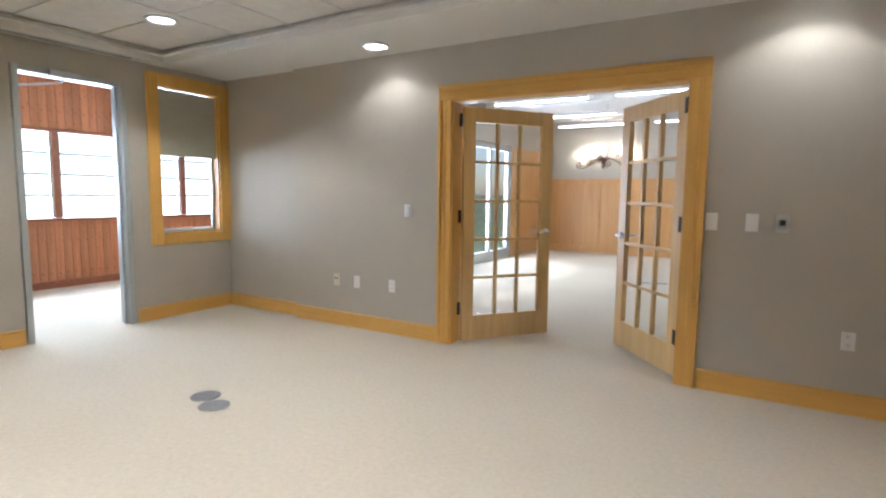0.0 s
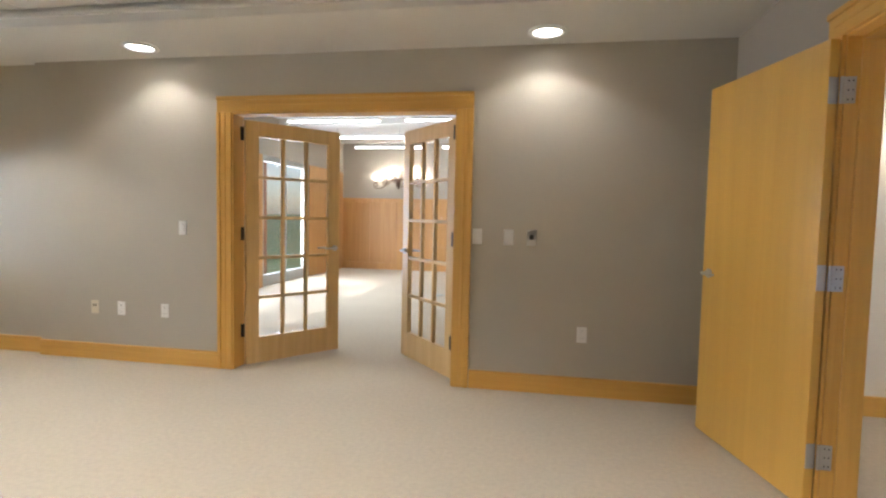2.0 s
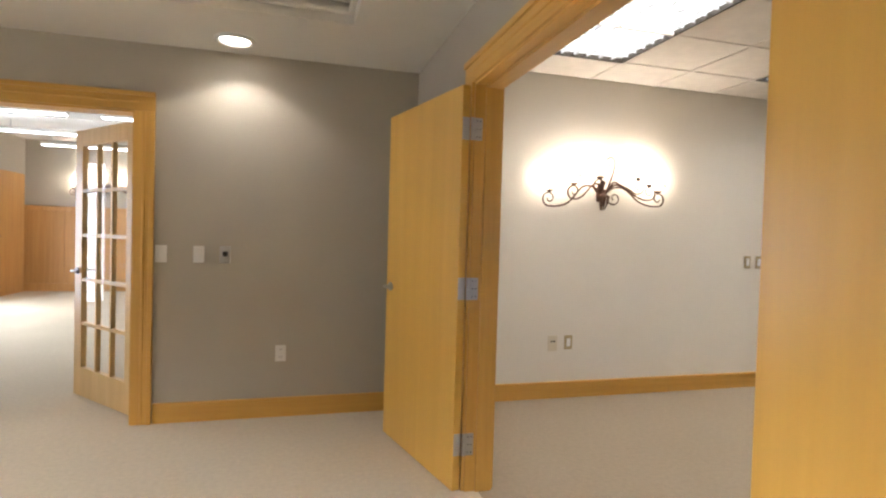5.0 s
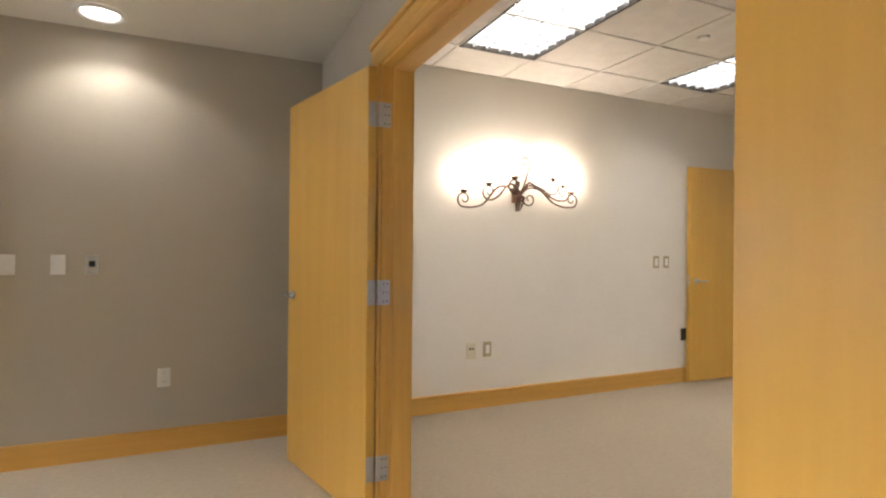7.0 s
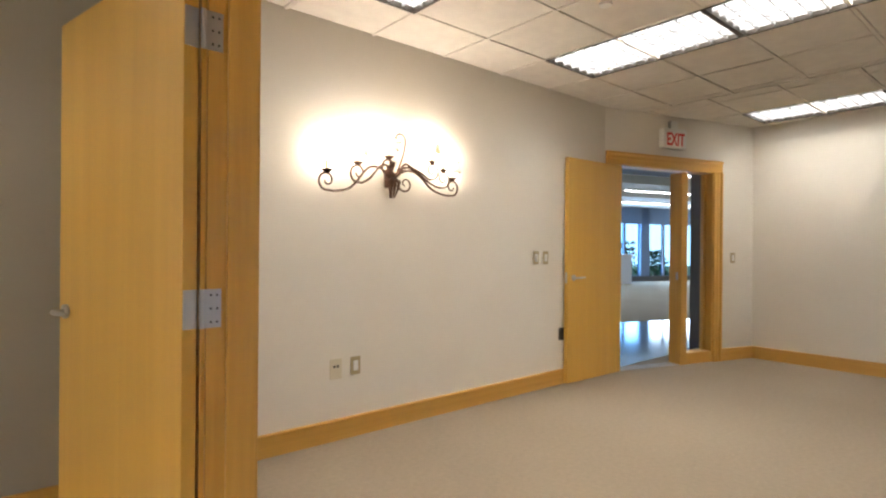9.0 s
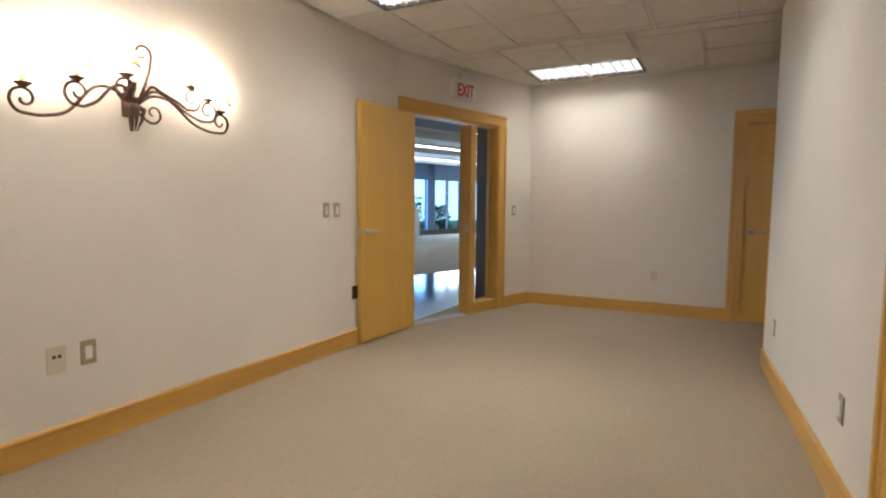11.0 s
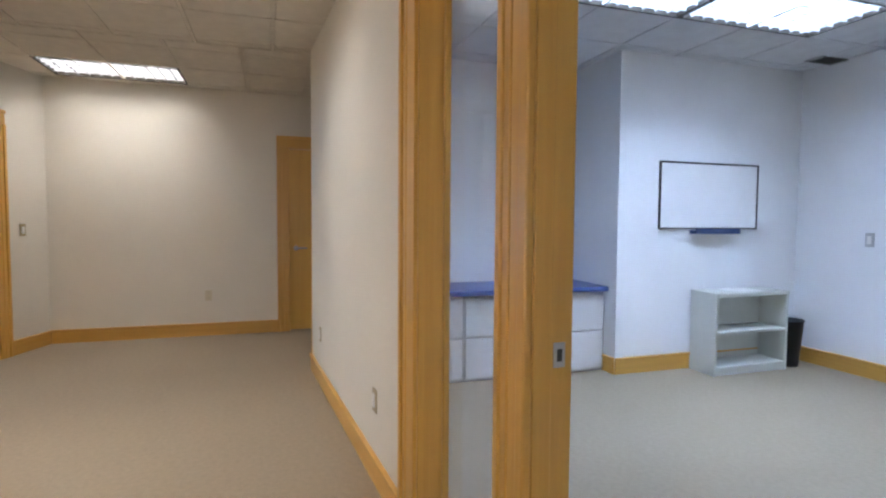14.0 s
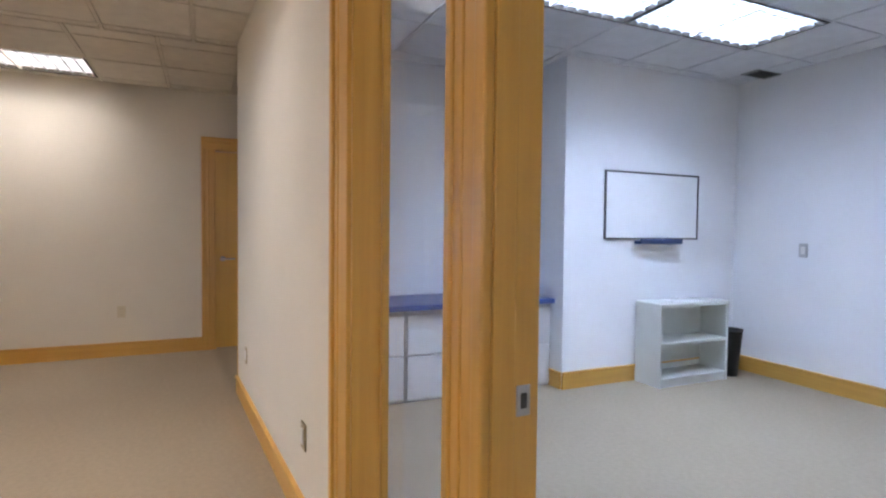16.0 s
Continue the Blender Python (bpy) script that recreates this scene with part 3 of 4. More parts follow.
# ---------- window and door of the sunroom wall ----------
WIN = thing("window_1", pose(-4.97, 3.245, 0, 0, 0, 90), "maple framed window onto the sunroom, half shaded", "window", kind="structure")
w0, w1, z0, z1 = 0.0, 0.69, 0.87, 2.36
for a, b, c, d, nm in ((-0.125, w0, z0 - 0.11, z1 + 0.125, "casing"), (w1, w1 + 0.125, z0 - 0.11, z1 + 0.125, "casing"), (w0, w1, z1, z1 + 0.125, "head_casing"), (w0, w1, z0 - 0.11, z0, "apron")):
    part(nm, box(B(), a, b, -0.024, -0.001, c, d, 0.005), MAPLE, WIN)
for a, b, c, d in ((w0 - 0.018, w0 + 0.012, z0, z1), (w1 - 0.012, w1 + 0.018, z0, z1), (w0 + 0.012, w1 - 0.012, z1 - 0.012, z1 + 0.018), (w0 + 0.012, w1 - 0.012, z0 - 0.018, z0 + 0.012)):
    part("lining", box(B(), a, b, 0.0, 0.15, c, d, 0.002), MAPLE, WIN)
p = part("pane", box(B(), w0, w1, 0.10, 0.105, z0, z1), GLASS, WIN)
p.visible_shadow = False
for a, b, c, d in ((w0 + 0.012, w0 + 0.035, z0, z1), (w1 - 0.035, w1 - 0.012, z0, z1), (w0, w1, z0 + 0.012, z0 + 0.04)):
    part("sash", box(B(), a, b, 0.085, 0.125, c, d, 0.003), ALU, WIN)
SH = thing("window_shade", pose(-4.97, 3.245, 0, 0, 0, 90), "olive cellular fabric shade pulled half down", "window shade")
for k in range(24):
    part("pleat", box(B(), 0.014, 0.676, 0.029, 0.06, 1.70 + 0.0266 * k + 0.0006, 1.70 + 0.0266 * (k + 1), 0.005), BLIND, SH)
part("bottom_rail", box(B(), 0.014, 0.676, 0.028, 0.064, 1.675, 1.70, 0.004), BLIND, SH)

SD = thing("door_frame_sunroom", pose(-4.97, 1.96, 0, 0, 0, 90), "grey aluminium frame of the sunroom doorway", "door frame", kind="structure")
for a, b, c, d in ((0.92, 0.97, 0, 2.33), (0.06, 0.11, 0, 2.33), (0.11, 0.92, 2.28, 2.33)):
    part("jamb", box(B(), a, b, -0.01, 0.16, c, d, 0.004), ALU, SD)
part("stop", box(B(), 0.895, 0.92, 0.05, 0.09, 0, 2.28, 0.003), ALU, SD)
CL = thing("door_closer", pose(-4.97, 1.98, 0.18, 0, 0, 90), "grey door closer with a bent arm over the doorway", "door closer")
part("body", box(B(), 0.30, 0.55, -0.06, -0.012, 2.085, 2.145, 0.008), STEEL, CL)
part("arm", tube(B(), [(0.42, -0.03, 2.08), (0.42, 0.05, 2.06), (0.25, 0.22, 2.03), (0.05, 0.30, 2.00)], 0.009), STEEL, CL)
AD = thing("aluminium_door", pose(-5.15, 2.04, 0, 0, 0, 200), "aluminium framed glass door, swung open into the sunroom", "door")
for a, b, c, d in ((0.0, 0.07, 0.01, 2.26), (0.78, 0.85, 0.01, 2.26), (0.07, 0.78, 2.18, 2.26), (0.07, 0.78, 0.01, 0.2)):
    part("rail", box(B(), a, b, -0.04, 0, c, d, 0.003), ALU, AD)
p = part("pane", box(B(), 0.07, 0.78, -0.023, -0.017, 0.2, 2.18), GLASS, AD)
p.visible_shadow = False
part("pull", box(B(), 0.79, 0.84, -0.07, -0.04, 0.98, 1.10, 0.006), BLACK, AD)

# ---------- sunroom ----------
SX = -7.75
wall("wall_sunroom_west", SX - 0.15, SX, 0.0, 10.2, 2.75, CEDAR_H, "cedar lined wall under a row of windows", [(0.82, 9.82, 0.92, 2.08)], "y")
wall("wall_sunroom_north", SX, -5.12, 10.05, 10.2, 2.75, CEDAR_H, "cedar lined end wall")
wall("wall_sunroom_south", SX, -5.12, 0.0, 0.15, 2.75, CEDAR_H, "cedar lined end wall")
wall("wall_sunroom_inner", -5.12, -5.05, 4.25, 10.2, 2.75, CEDAR_H, "cedar lined inner wall", along="y")
struct("ceiling_sunroom", box(B(), SX, -5.12, 0.0, 10.2, 2.75, 2.8), SOFFIT, "white ceiling of the sunroom", "ceiling")
SW = thing("window_2", pose(SX, 0.82, 0, 0, 0, 90), "long row of cedar framed windows with level glazing bars", "window", kind="structure")
for k in range(11):
    y = 9.0 * k / 10
    part("mullion", box(B(), max(0, y - 0.04), min(9.0, y + 0.04), 0.0, 0.10, 0.92, 2.08, 0.006), CEDAR_H, SW)
    if k < 10:
        for a, b in ((y + 0.04, y + 0.065), (y + 0.9 - 0.065, y + 0.9 - 0.04)):
            part("sash_stile", box(B(), a, b, 0.02, 0.08, 0.95, 2.05), ALU, SW)
        for j in range(1, 4):
            part("glazing_bar", box(B(), y + 0.065, y + 0.835, 0.035, 0.055, 0.945 + j * 0.275, 0.977 + j * 0.275), ALU, SW)
        p = part("pane", box(B(), y + 0.04, y + 0.86, 0.046, 0.050, 0.94, 2.06), GLASS, SW)
        p.visible_shadow = False
part("sill", box(B(), 0, 9.0, -0.06, 0.14, 0.90, 0.935, 0.006), CEDAR_H, SW)
part("head_rail", box(B(), 0, 9.0, -0.03, 0.12, 2.06, 2.10, 0.005), CEDAR_H, SW)
SB = thing("cedar_lining", pose(SX, 0.15, 0, 0, 0, 90), "knotty red cedar boards under and over the windows", "wood panelling", kind="structure")
low, high = None, None
for k in range(98):
    for za, zb, which in ((0.10, 0.90, 0), (2.11, 2.75, 1)):
        src = (low, high)[which]
        if src is None:
            ob = part("board", box(B(), 0.002, 0.099, -0.016, -0.001, za, zb, 0.004), CEDAR, SB)
            low, high = (ob, high) if which == 0 else (low, ob)
        else:
            ob = new("board", src.data)
            ob.parent = SB
        ob.location.x = 0.1 * k
part("base_rail", box(B(), 0, 9.8, -0.03, 0.0, 0.0, 0.10, 0.006), CEDAR_H, SB)
# self-lit sheet outside the sunroom windows, added in place of a daylit garden
struct("backdrop_garden", box(B(), -16.0, -15.9, -10, 22, -1, 7), DAYLIGHT_SHEET, "plain glowing sheet standing for the daylit garden beyond the sunroom", "backdrop")
struct("ground", box(B(), -900, 900, -900, 900, -0.6, -0.5), GRASS, "lawn round the building", "ground")

# ---------- room behind the french doors ----------
CY1, CX0, CX1, CH = 12.4, -4.25, 3.1, 3.0
wall("wall_conference_north", CX0 - 0.1, CX1, CY1, CY1 + 0.15, 3.2, TAUPE, "taupe wall over oak wainscot")
wall("wall_conference_east", CX1, CX1 + 0.15, 4.15, CY1 + 0.15, 3.2, TAUPE, "taupe side wall")
wall("wall_conference_west", CX0 - 0.15, CX0, 4.25, CY1, 3.2, TAUPE, "taupe side wall with tall glass doors", [(6.2, 8.0, 0, 2.3), (8.6, 10.4, 0, 2.3)], "y")
wall("wall_conference_south", XB1, CX1, 4.15, 4.30, 3.2, TAUPE, "taupe wall")
wall("wall_over_french", CX0, CX1, 4.152, 4.16, 3.2, TAUPE, "taupe wall above the doors", z0=2.9)
bm = box(B(), CX0, CX1, 4.16, CY1, CH, CH + 0.1)
struct("ceiling_conference", bm, SOFFIT, "white ceiling with dropped beams", "ceiling")
for y in (5.6, 7.4, 9.2, 11.0):
    struct("ceiling_beam", box(B(), CX0, CX1, y - 0.04, y + 0.04, CH - 0.10, CH, 0.01), SOFFIT, "slim white dropped beam", "beam")
WC = thing("wainscot", pose(CX0, CY1, 0), "honey oak panelled wainscot with a cap rail", "wood panelling", kind="structure")
for k in range(11):
    x = 0.66 * k
    part("panel", box(B(), x + 0.035, x + 0.625, -0.016, 0, 0.16, 1.60, 0.004), OAK, WC)
    part("batten", box(B(), x - 0.035, x + 0.035, -0.028, 0, 0.16, 1.60, 0.004), OAK, WC)
part("cap_rail", box(B(), 0, 7.3, -0.05, 0, 1.60, 1.70, 0.008), OAK, WC)
part("base_rail", box(B(), 0, 7.3, -0.032, 0, 0, 0.16, 0.006), OAK, WC)
for ya, nm in ((6.2, "window_3"), (8.6, "window_4")):
    GD = thing(nm, pose(CX0, ya, 0, 0, 0, 90), "tall glass doors in grey frames letting in daylight", "window", kind="structure")
    for a, b, c, d in ((0, 0.07, 0, 2.3), (0.865, 0.935, 0, 2.3), (1.73, 1.8, 0, 2.3), (0.07, 0.865, 2.2, 2.3), (0.935, 1.73, 2.2, 2.3), (0.07, 0.865, 0, 0.2), (0.935, 1.73, 0, 0.2)):
        part("frame", box(B(), a, b, 0.03, 0.10, c, d, 0.004), ALU, GD)
    for a, b in ((0.07, 0.865), (0.935, 1.73)):
        p = part("pane", box(B(), a, b, 0.06, 0.066, 0.2, 2.2), GLASS, GD)
        p.visible_shadow = False
WP = thing("wainscot", pose(CX0, 4.25, 0, 0, 0, 90), "honey oak panelled piers between the glass doors", "wood panelling", kind="structure")
for a, b in ((0.05, 1.9), (3.8, 4.3), (6.2, 8.1)):
    part("panel", box(B(), a, b, -0.018, 0, 0.0, 2.3, 0.004), OAK, WP)
struct("backdrop_patio", box(B(), -14.0, -13.9, -10, 0, -1, 0.1), DAYLIGHT_SHEET, "low plain glowing sheet standing for the daylit garden", "backdrop")


def linear_lamp(x, y, z, length, along, group):
    ob = thing("linear_lamp", pose(x, y, z, 0, 0, 0 if along == "x" else 90), "white suspended strip lamp, lit", "ceiling lamp", group)
    part("housing", box(B(), -length / 2, length / 2, -0.06, 0.06, 0.0, 0.05, 0.008), SOFFIT, ob)
    part("tube", box(B(), -length / 2 + 0.02, length / 2 - 0.02, -0.04, 0.04, -0.012, 0.0, 0.004), TUBE, ob)
    for s in (-1, 1):
        part("rod", cyl(B(), (s * length * 0.4, 0, 0.05), (s * length * 0.4, 0, 0.18), 0.006), STEEL, ob)
    return ob


for y in (6.5, 8.4, 10.2, 11.7):
    for x in (-2.9, -0.9, 1.1):
        linear_lamp(x, y, CH - 0.18, 1.6, "x", "strip lamps of the panelled room")

FB = thing("floor_outlet_cover", pose(-1.15, 8.6, 0), "round grey floor outlet cover with its lid off", "floor outlet", "floor outlets")
part("cover", cyl(B(), (0, 0, 0.001), (0, 0, 0.014), 0.10, seg=28), ALU, FB)
part("lid", cyl(B(), (0.2, 0.03, 0.001), (0.2, 0.03, 0.02), 0.09, seg=28), ALU, FB)

# ---------- lobby beyond the exit door ----------
struct("floor_lobby", box(B(), -0.6, 9.0, 0.15, 2.9, -0.1, -0.002, m=ANG), POLISHED, "dark polished stone floor with reflections", "floor")
struct("floor_lobby_carpet", box(B(), -3, 30, 2.9, 16, -0.1, 0.0, m=ANG), CARPET_TAN, "tan carpet of the lobby", "floor")
struct("threshold", box(B(), 0.15, 1.04, 0.0, 0.15, -0.1, 0.004, m=ANG), STONE, "worn stone threshold", "threshold")
struct("ceiling_lobby", box(B(), -3, 30, 0.15, 16, 2.9, 3.0, m=ANG), SOFFIT, "pale lobby ceiling", "ceiling")
struct("ceiling_lobby_near", box(B(), -0.6, 3.4, 0.16, 2.4, 2.45, 2.5, m=ANG), DARK_PLAIN, "dark low ceiling inside the exit door", "ceiling")
# stub wall, sized to fill only the sidelight's view with the dark tone
struct("wall_lobby_side", box(B(), 2.05, 2.2, 0.15, 0.80, 0, 2.9, m=ANG), DARK_PLAIN, "short plain dark wall behind the exit door's sidelight", "wall")
struct("wall_lobby_west", box(B(), -3.1, -3.0, 0.15, 16, 0, 2.9, m=ANG), GREY_WALL, "blue grey lobby wall", "wall")
struct("wall_lobby_east", box(B(), 22.0, 22.1, 0.15, 16, 0, 2.9, m=ANG), GREY_WALL, "blue grey lobby wall", "wall")
struct("wall_lobby_south", box(B(), 9.0, 22.0, 0.15, 0.3, 0, 2.9, m=ANG), GREY_WALL, "blue grey lobby wall", "wall")
LW = thing("window_5", ANG @ pose(0, 12.0, 0), "lobby glazing in grey frames, bright with daylight", "window", kind="structure")
lobby = [-2.0 + 2.0 * k for k in range(13)]
for a, b in zip(lobby, lobby[1:]):
    part("post", box(B(), a - 0.22, a + 0.22, 0, 0.2, 0, 2.9, 0.01), GREY_WALL, LW)
    part("bar", box(B(), (a + b) / 2 - 0.05, (a + b) / 2 + 0.05, 0.05, 0.15, 0.2, 2.25), GREY_WALL, LW)
    p = part("pane", box(B(), a + 0.22, b - 0.22, 0.09, 0.10, 0.2, 2.25), GLASS_BLUE, LW)
    p.visible_shadow = False
part("head", box(B(), -3, 23, 0, 0.2, 2.25, 2.9), GREY_WALL, LW)
part("sill", box(B(), -3, 23, -0.05, 0.2, 0, 0.2), DARK_PLAIN, LW)
# another self-lit sheet, added for the daylight behind the lobby glass
struct("backdrop_street", box(B(), -20, 70, 40, 40.1, -1, 9, m=ANG), DAYLIGHT_SHEET, "plain glowing sheet standing for the daylit street beyond the lobby glass", "backdrop")
RC = thing("reception_counter", ANG @ pose(9.6, 11.1, 0), "pale blue-white reception counter", "counter")
part("front", box(B(), -1.3, 0.9, 0, 0.08, 0, 1.02, 0.01), CABINET, RC)
part("top", box(B(), -1.35, 0.95, -0.05, 0.6, 1.02, 1.07, 0.01), CABINET, RC)
for y, xs in ((3.6, (2.0, 5.0, 8.0)), (6.2, (4.0, 7.0, 10.0)), (8.8, (6.0, 9.0, 12.0))):
    for x in xs:
        q = ANG @ Vector((x, y, 2.72))
        lp = linear_lamp(q.x, q.y, q.z, 2.4, "x", "strip lamps of the lobby")
        lp.rotation_euler.z = math.atan2(-0.64, 2.07)
for k, y in enumerate((2.9, 5.0, 7.4)):
    struct("ceiling_beam", box(B(), -3, 20, y, y + 0.12, 2.72, 2.9, m=ANG), SOFFIT, "pale dropped lobby beam", "beam")

# shrubs behind the lobby glass
rng = random.Random(4)
for k, (x, s) in enumerate(((8.0, 0.8), (9.6, 1.0), (11.6, 0.7), (13.2, 1.1), (15.0, 0.9))):
    base = ANG @ Vector((x, 14.5, -0.5))
    sh = thing("shrub", Matrix.Translation(base), "leafy green shrub outside the lobby glass", "shrub", "shrubs outside")
    bm = B()
    for j in range(420):
        a, r, h = rng.uniform(0, 6.28), rng.uniform(0, 0.8) ** 0.7 * s, rng.uniform(0.2, 1.9) * s
        r *= 1.1 - 0.35 * h / s
        c = Vector((r * math.cos(a), r * math.sin(a), h))
        d1_, d2_ = Vector((rng.uniform(-1, 1), rng.uniform(-1, 1), rng.uniform(-1, 1))) * 0.1, Vector((rng.uniform(-1, 1), rng.uniform(-1, 1), rng.uniform(-1, 1))) * 0.06
        bm.faces.new([bm.verts.new(c - d1_), bm.verts.new(c + d2_), bm.verts.new(c + d1_), bm.verts.new(c - d2_)])
    part("leaves", bm, LEAF, sh)
    part("stem", cyl(B(), (0, 0, 0), (0, 0, 1.2 * s), 0.04, 0.015), CEDAR_H, sh)

# ---------- ceiling fittings ----------


def downlight(x, y, z, watts=62):
    ob = thing("downlight", pose(x, y, z), "round recessed downlight with a white trim, lit", "downlight", "downlights")
    bm = B()
    n = 32
    prof = ((0.125, 0.0), (0.130, -0.014), (0.108, -0.020), (0.098, -0.013), (0.088, -0.004))
    rings = [[bm.verts.new((r * math.cos(2 * math.pi * k / n), r * math.sin(2 * math.pi * k / n), h)) for k in range(n)] for r, h in prof]
    for a, b in zip(rings, rings[1:]):
        for k in range(n):
            bm.faces.new((a[k], a[(k + 1) % n], b[(k + 1) % n], b[k]))
    part("trim_ring", bm, PLASTIC, ob, "white trim ring", True)
    part("lens", cyl(B(), (0, 0, -0.008), (0, 0, -0.003), 0.09, seg=28), LAMP_FACE, ob)
    spot("downlight_beam", (x, y, z - 0.03), watts, 128, 0.35, (1.0, 0.96, 0.88))
    return ob


# first three are visible fittings; the last four are unseen, added as room fill
WATTS = (17, 16, 80, 110, 225, 75, 170)
for n_, (x, y, z) in enumerate(((0.495, 3.72, H_MAIN), (-2.57, 3.70, H_MAIN), (-3.85, 2.62, H_TRAY), (-2.68, -2.8, H_MAIN), (-0.55, -0.5, H_TRAY), (-3.8, 0.0, H_TRAY), (-1.2, 0.6, H_TRAY))):
    downlight(x, y, z - 0.001, WATTS[n_])


def troffer(x0, x1, y0, y1, z, mat, label, group):
    ob = thing("ceiling_light", pose((x0 + x1) / 2, (y0 + y1) / 2, z), label, "ceiling light", group)
    w, h = (x1 - x0) / 2, (y1 - y0) / 2
    for a, b, c, d in ((-w, w, -h, -h + 0.018), (-w, w, h - 0.018, h), (-w, -w + 0.018, -h + 0.018, h - 0.018), (w - 0.018, w, -h + 0.018, h - 0.018)):
        part("frame", box(B(), a, b, c, d, -0.004, 0.03, 0.003), BRONZE, ob, "dark metal edge")
    part("diffuser", box(B(), -w + 0.018, w - 0.018, -h + 0.018, h - 0.018, 0.060, 0.064), mat, ob, "glowing lens")
    bm = B()
    for k in range(1, 6):
        x = -w + 2 * w * k / 6
        box(bm, x - 0.004, x + 0.004, -h + 0.018, h - 0.018, 0.008, 0.058)
    for k in range(1, 12):
        y = -h + 2 * h * k / 12
        box(bm, -w + 0.018, w - 0.018, y - 0.003, y + 0.003, 0.012, 0.058)
    for a, b, c, d in ((-w + 0.012, -w + 0.018, -h, h), (w - 0.018, w - 0.012, -h, h), (-w, w, -h + 0.012, -h + 0.018), (-w, w, h - 0.018, h - 0.012)):
        box(bm, a, b, c, d, 0.030, 0.064)
    part("louvre", bm, LOUVRE, ob, "silvery egg-crate louvre")
    return ob


for r in LIGHTS:
    troffer(*r, H_HALL, DIFFUSER, "recessed fluorescent ceiling light with a white louvre, lit", "hall ceiling lights")
for r in OLIGHTS:
    troffer(*r, H_HALL, DIFFUSER_COOL, "recessed bluish fluorescent ceiling light, lit", "office ceiling lights")


def vent(m, w, h, n, label):
    ob = thing("ceiling_vent", m, label, "ceiling vent")
    part("backing", box(B(), -w / 2, w / 2, -h / 2, h / 2, 0.0, 0.004), SLOT, ob)
    for a, b, c, d in ((-w / 2, w / 2, -h / 2, -h / 2 + 0.015), (-w / 2, w / 2, h / 2 - 0.015, h / 2)):
        part("frame", box(B(), a, b, c, d, -0.008, 0.0, 0.002), ALU, ob)
    for k in range(n):
        y = -h / 2 + 0.02 + (h - 0.04) * (k + 0.5) / n
        part("slat", box(B(), -w / 2 + 0.01, w / 2 - 0.01, y - 0.003, y + 0.003, -0.006, 0.0), SLOT, ob)
    return ob


vent(pose(5.15, -3.27, H_HALL - 0.002, 0, 0, 0), 0.16, 0.30, 5, "dark grey louvred ceiling vent")
vent(pose(-4.885, 2.2, H_MAIN - 0.002, 0, 0, 90), 1.5, 0.06, 2, "long narrow slot diffuser in the ceiling border")


def head(x, y):
    ob = thing("sprinkler", pose(x, y, H_HALL), "small white sprinkler cap in the ceiling", "sprinkler")
    part("cap", cyl(B(), (0, 0, -0.012), (0, 0, 0.003), 0.035, 0.04, seg=20), PLASTIC, ob)


head(4.0, 2.75)

# ---------- exit sign ----------
XS = thing("exit_sign", ANG @ pose(0.865, -0.03, 2.41), "white exit sign with red letters over the door", "exit sign")
part("housing", box(B(), -0.16, 0.16, -0.045, 0.029, -0.09, 0.12, 0.008), PLASTIC, XS)
part("canopy", box(B(), -0.05, 0.05, -0.03, 0.02, 0.12, 0.20, 0.006), PLASTIC, XS)
cu = bpy.data.curves.new("letters", "FONT")
cu.body, cu.size, cu.extrude, cu.align_x, cu.align_y = "EXIT", 0.185, 0.002, "CENTER", "CENTER"
cu.offset = 0.004
tx = new("letters", cu)
deps = bpy.context.evaluated_depsgraph_get()
me = bpy.data.meshes.new_from_object(tx.evaluated_get(deps))
bpy.data.objects.remove(tx)
me.materials.clear()
me.materials.append(RED)
tx = new("letters", me)
tx.parent = XS
tx.matrix_local = pose(0, -0.048, -0.005, 90, 0, 0) @ Matrix.Diagonal((0.66, 1, 1, 1))

# ---------- plates on the walls ----------


def plate(m, label, mat=PLASTIC, face="outlet", size=(0.072, 0.116), group=""):
    """A wall plate on local y = 0, facing -y."""
    w, h = size
    ob = thing("wall_outlet" if face in ("outlet", "phone") else "light_switch" if face == "rocker" else "wall_control", m, label, "outlet" if face in ("outlet", "phone") else "switch", group)
    part("plate", box(B(), -w / 2, w / 2, -0.007, -0.0005, -h / 2, h / 2, 0.003), mat, ob)
    if face == "outlet":
        for s in (-1, 1):
            o = part("socket", box(B(), -0.017, 0.017, -0.0095, -0.006, s * 0.027 - 0.015, s * 0.027 + 0.015, 0.004), mat, ob)
            for d in (-0.006, 0.006):
                part("slot", box(B(), d - 0.0013, d + 0.0013, -0.0102, -0.009, s * 0.027 - 0.004, s * 0.027 + 0.007), SLOT, o)
    elif face == "rocker":
        part("rocker", box(B(), -0.017, 0.017, -0.012, -0.006, -0.033, 0.033, 0.003), PLASTIC, ob)
    elif face == "phone":
        for d in (-0.012, 0.012):
            part("jack", box(B(), d - 0.008, d + 0.008, -0.010, -0.006, 0.008, 0.024, 0.002), SLOT, ob)
    else:
        part("knob", box(B(), -0.016, 0.016, -0.014, -0.006, -0.012, 0.022, 0.003), BLACK, ob)
    return ob


def north(x, z, y=YA):
    return pose(x, y, z)


for x, z, f in ((-2.435, 1.16, "rocker"), (0.025, 1.155, "rocker"), (0.26, 1.155, "rocker")):
    plate(north(x, z), "white rocker light switch on the taupe wall", face=f, group="switches")
plate(north(0.428, 1.155), "brushed steel control plate with a black knob", STEEL, "control")
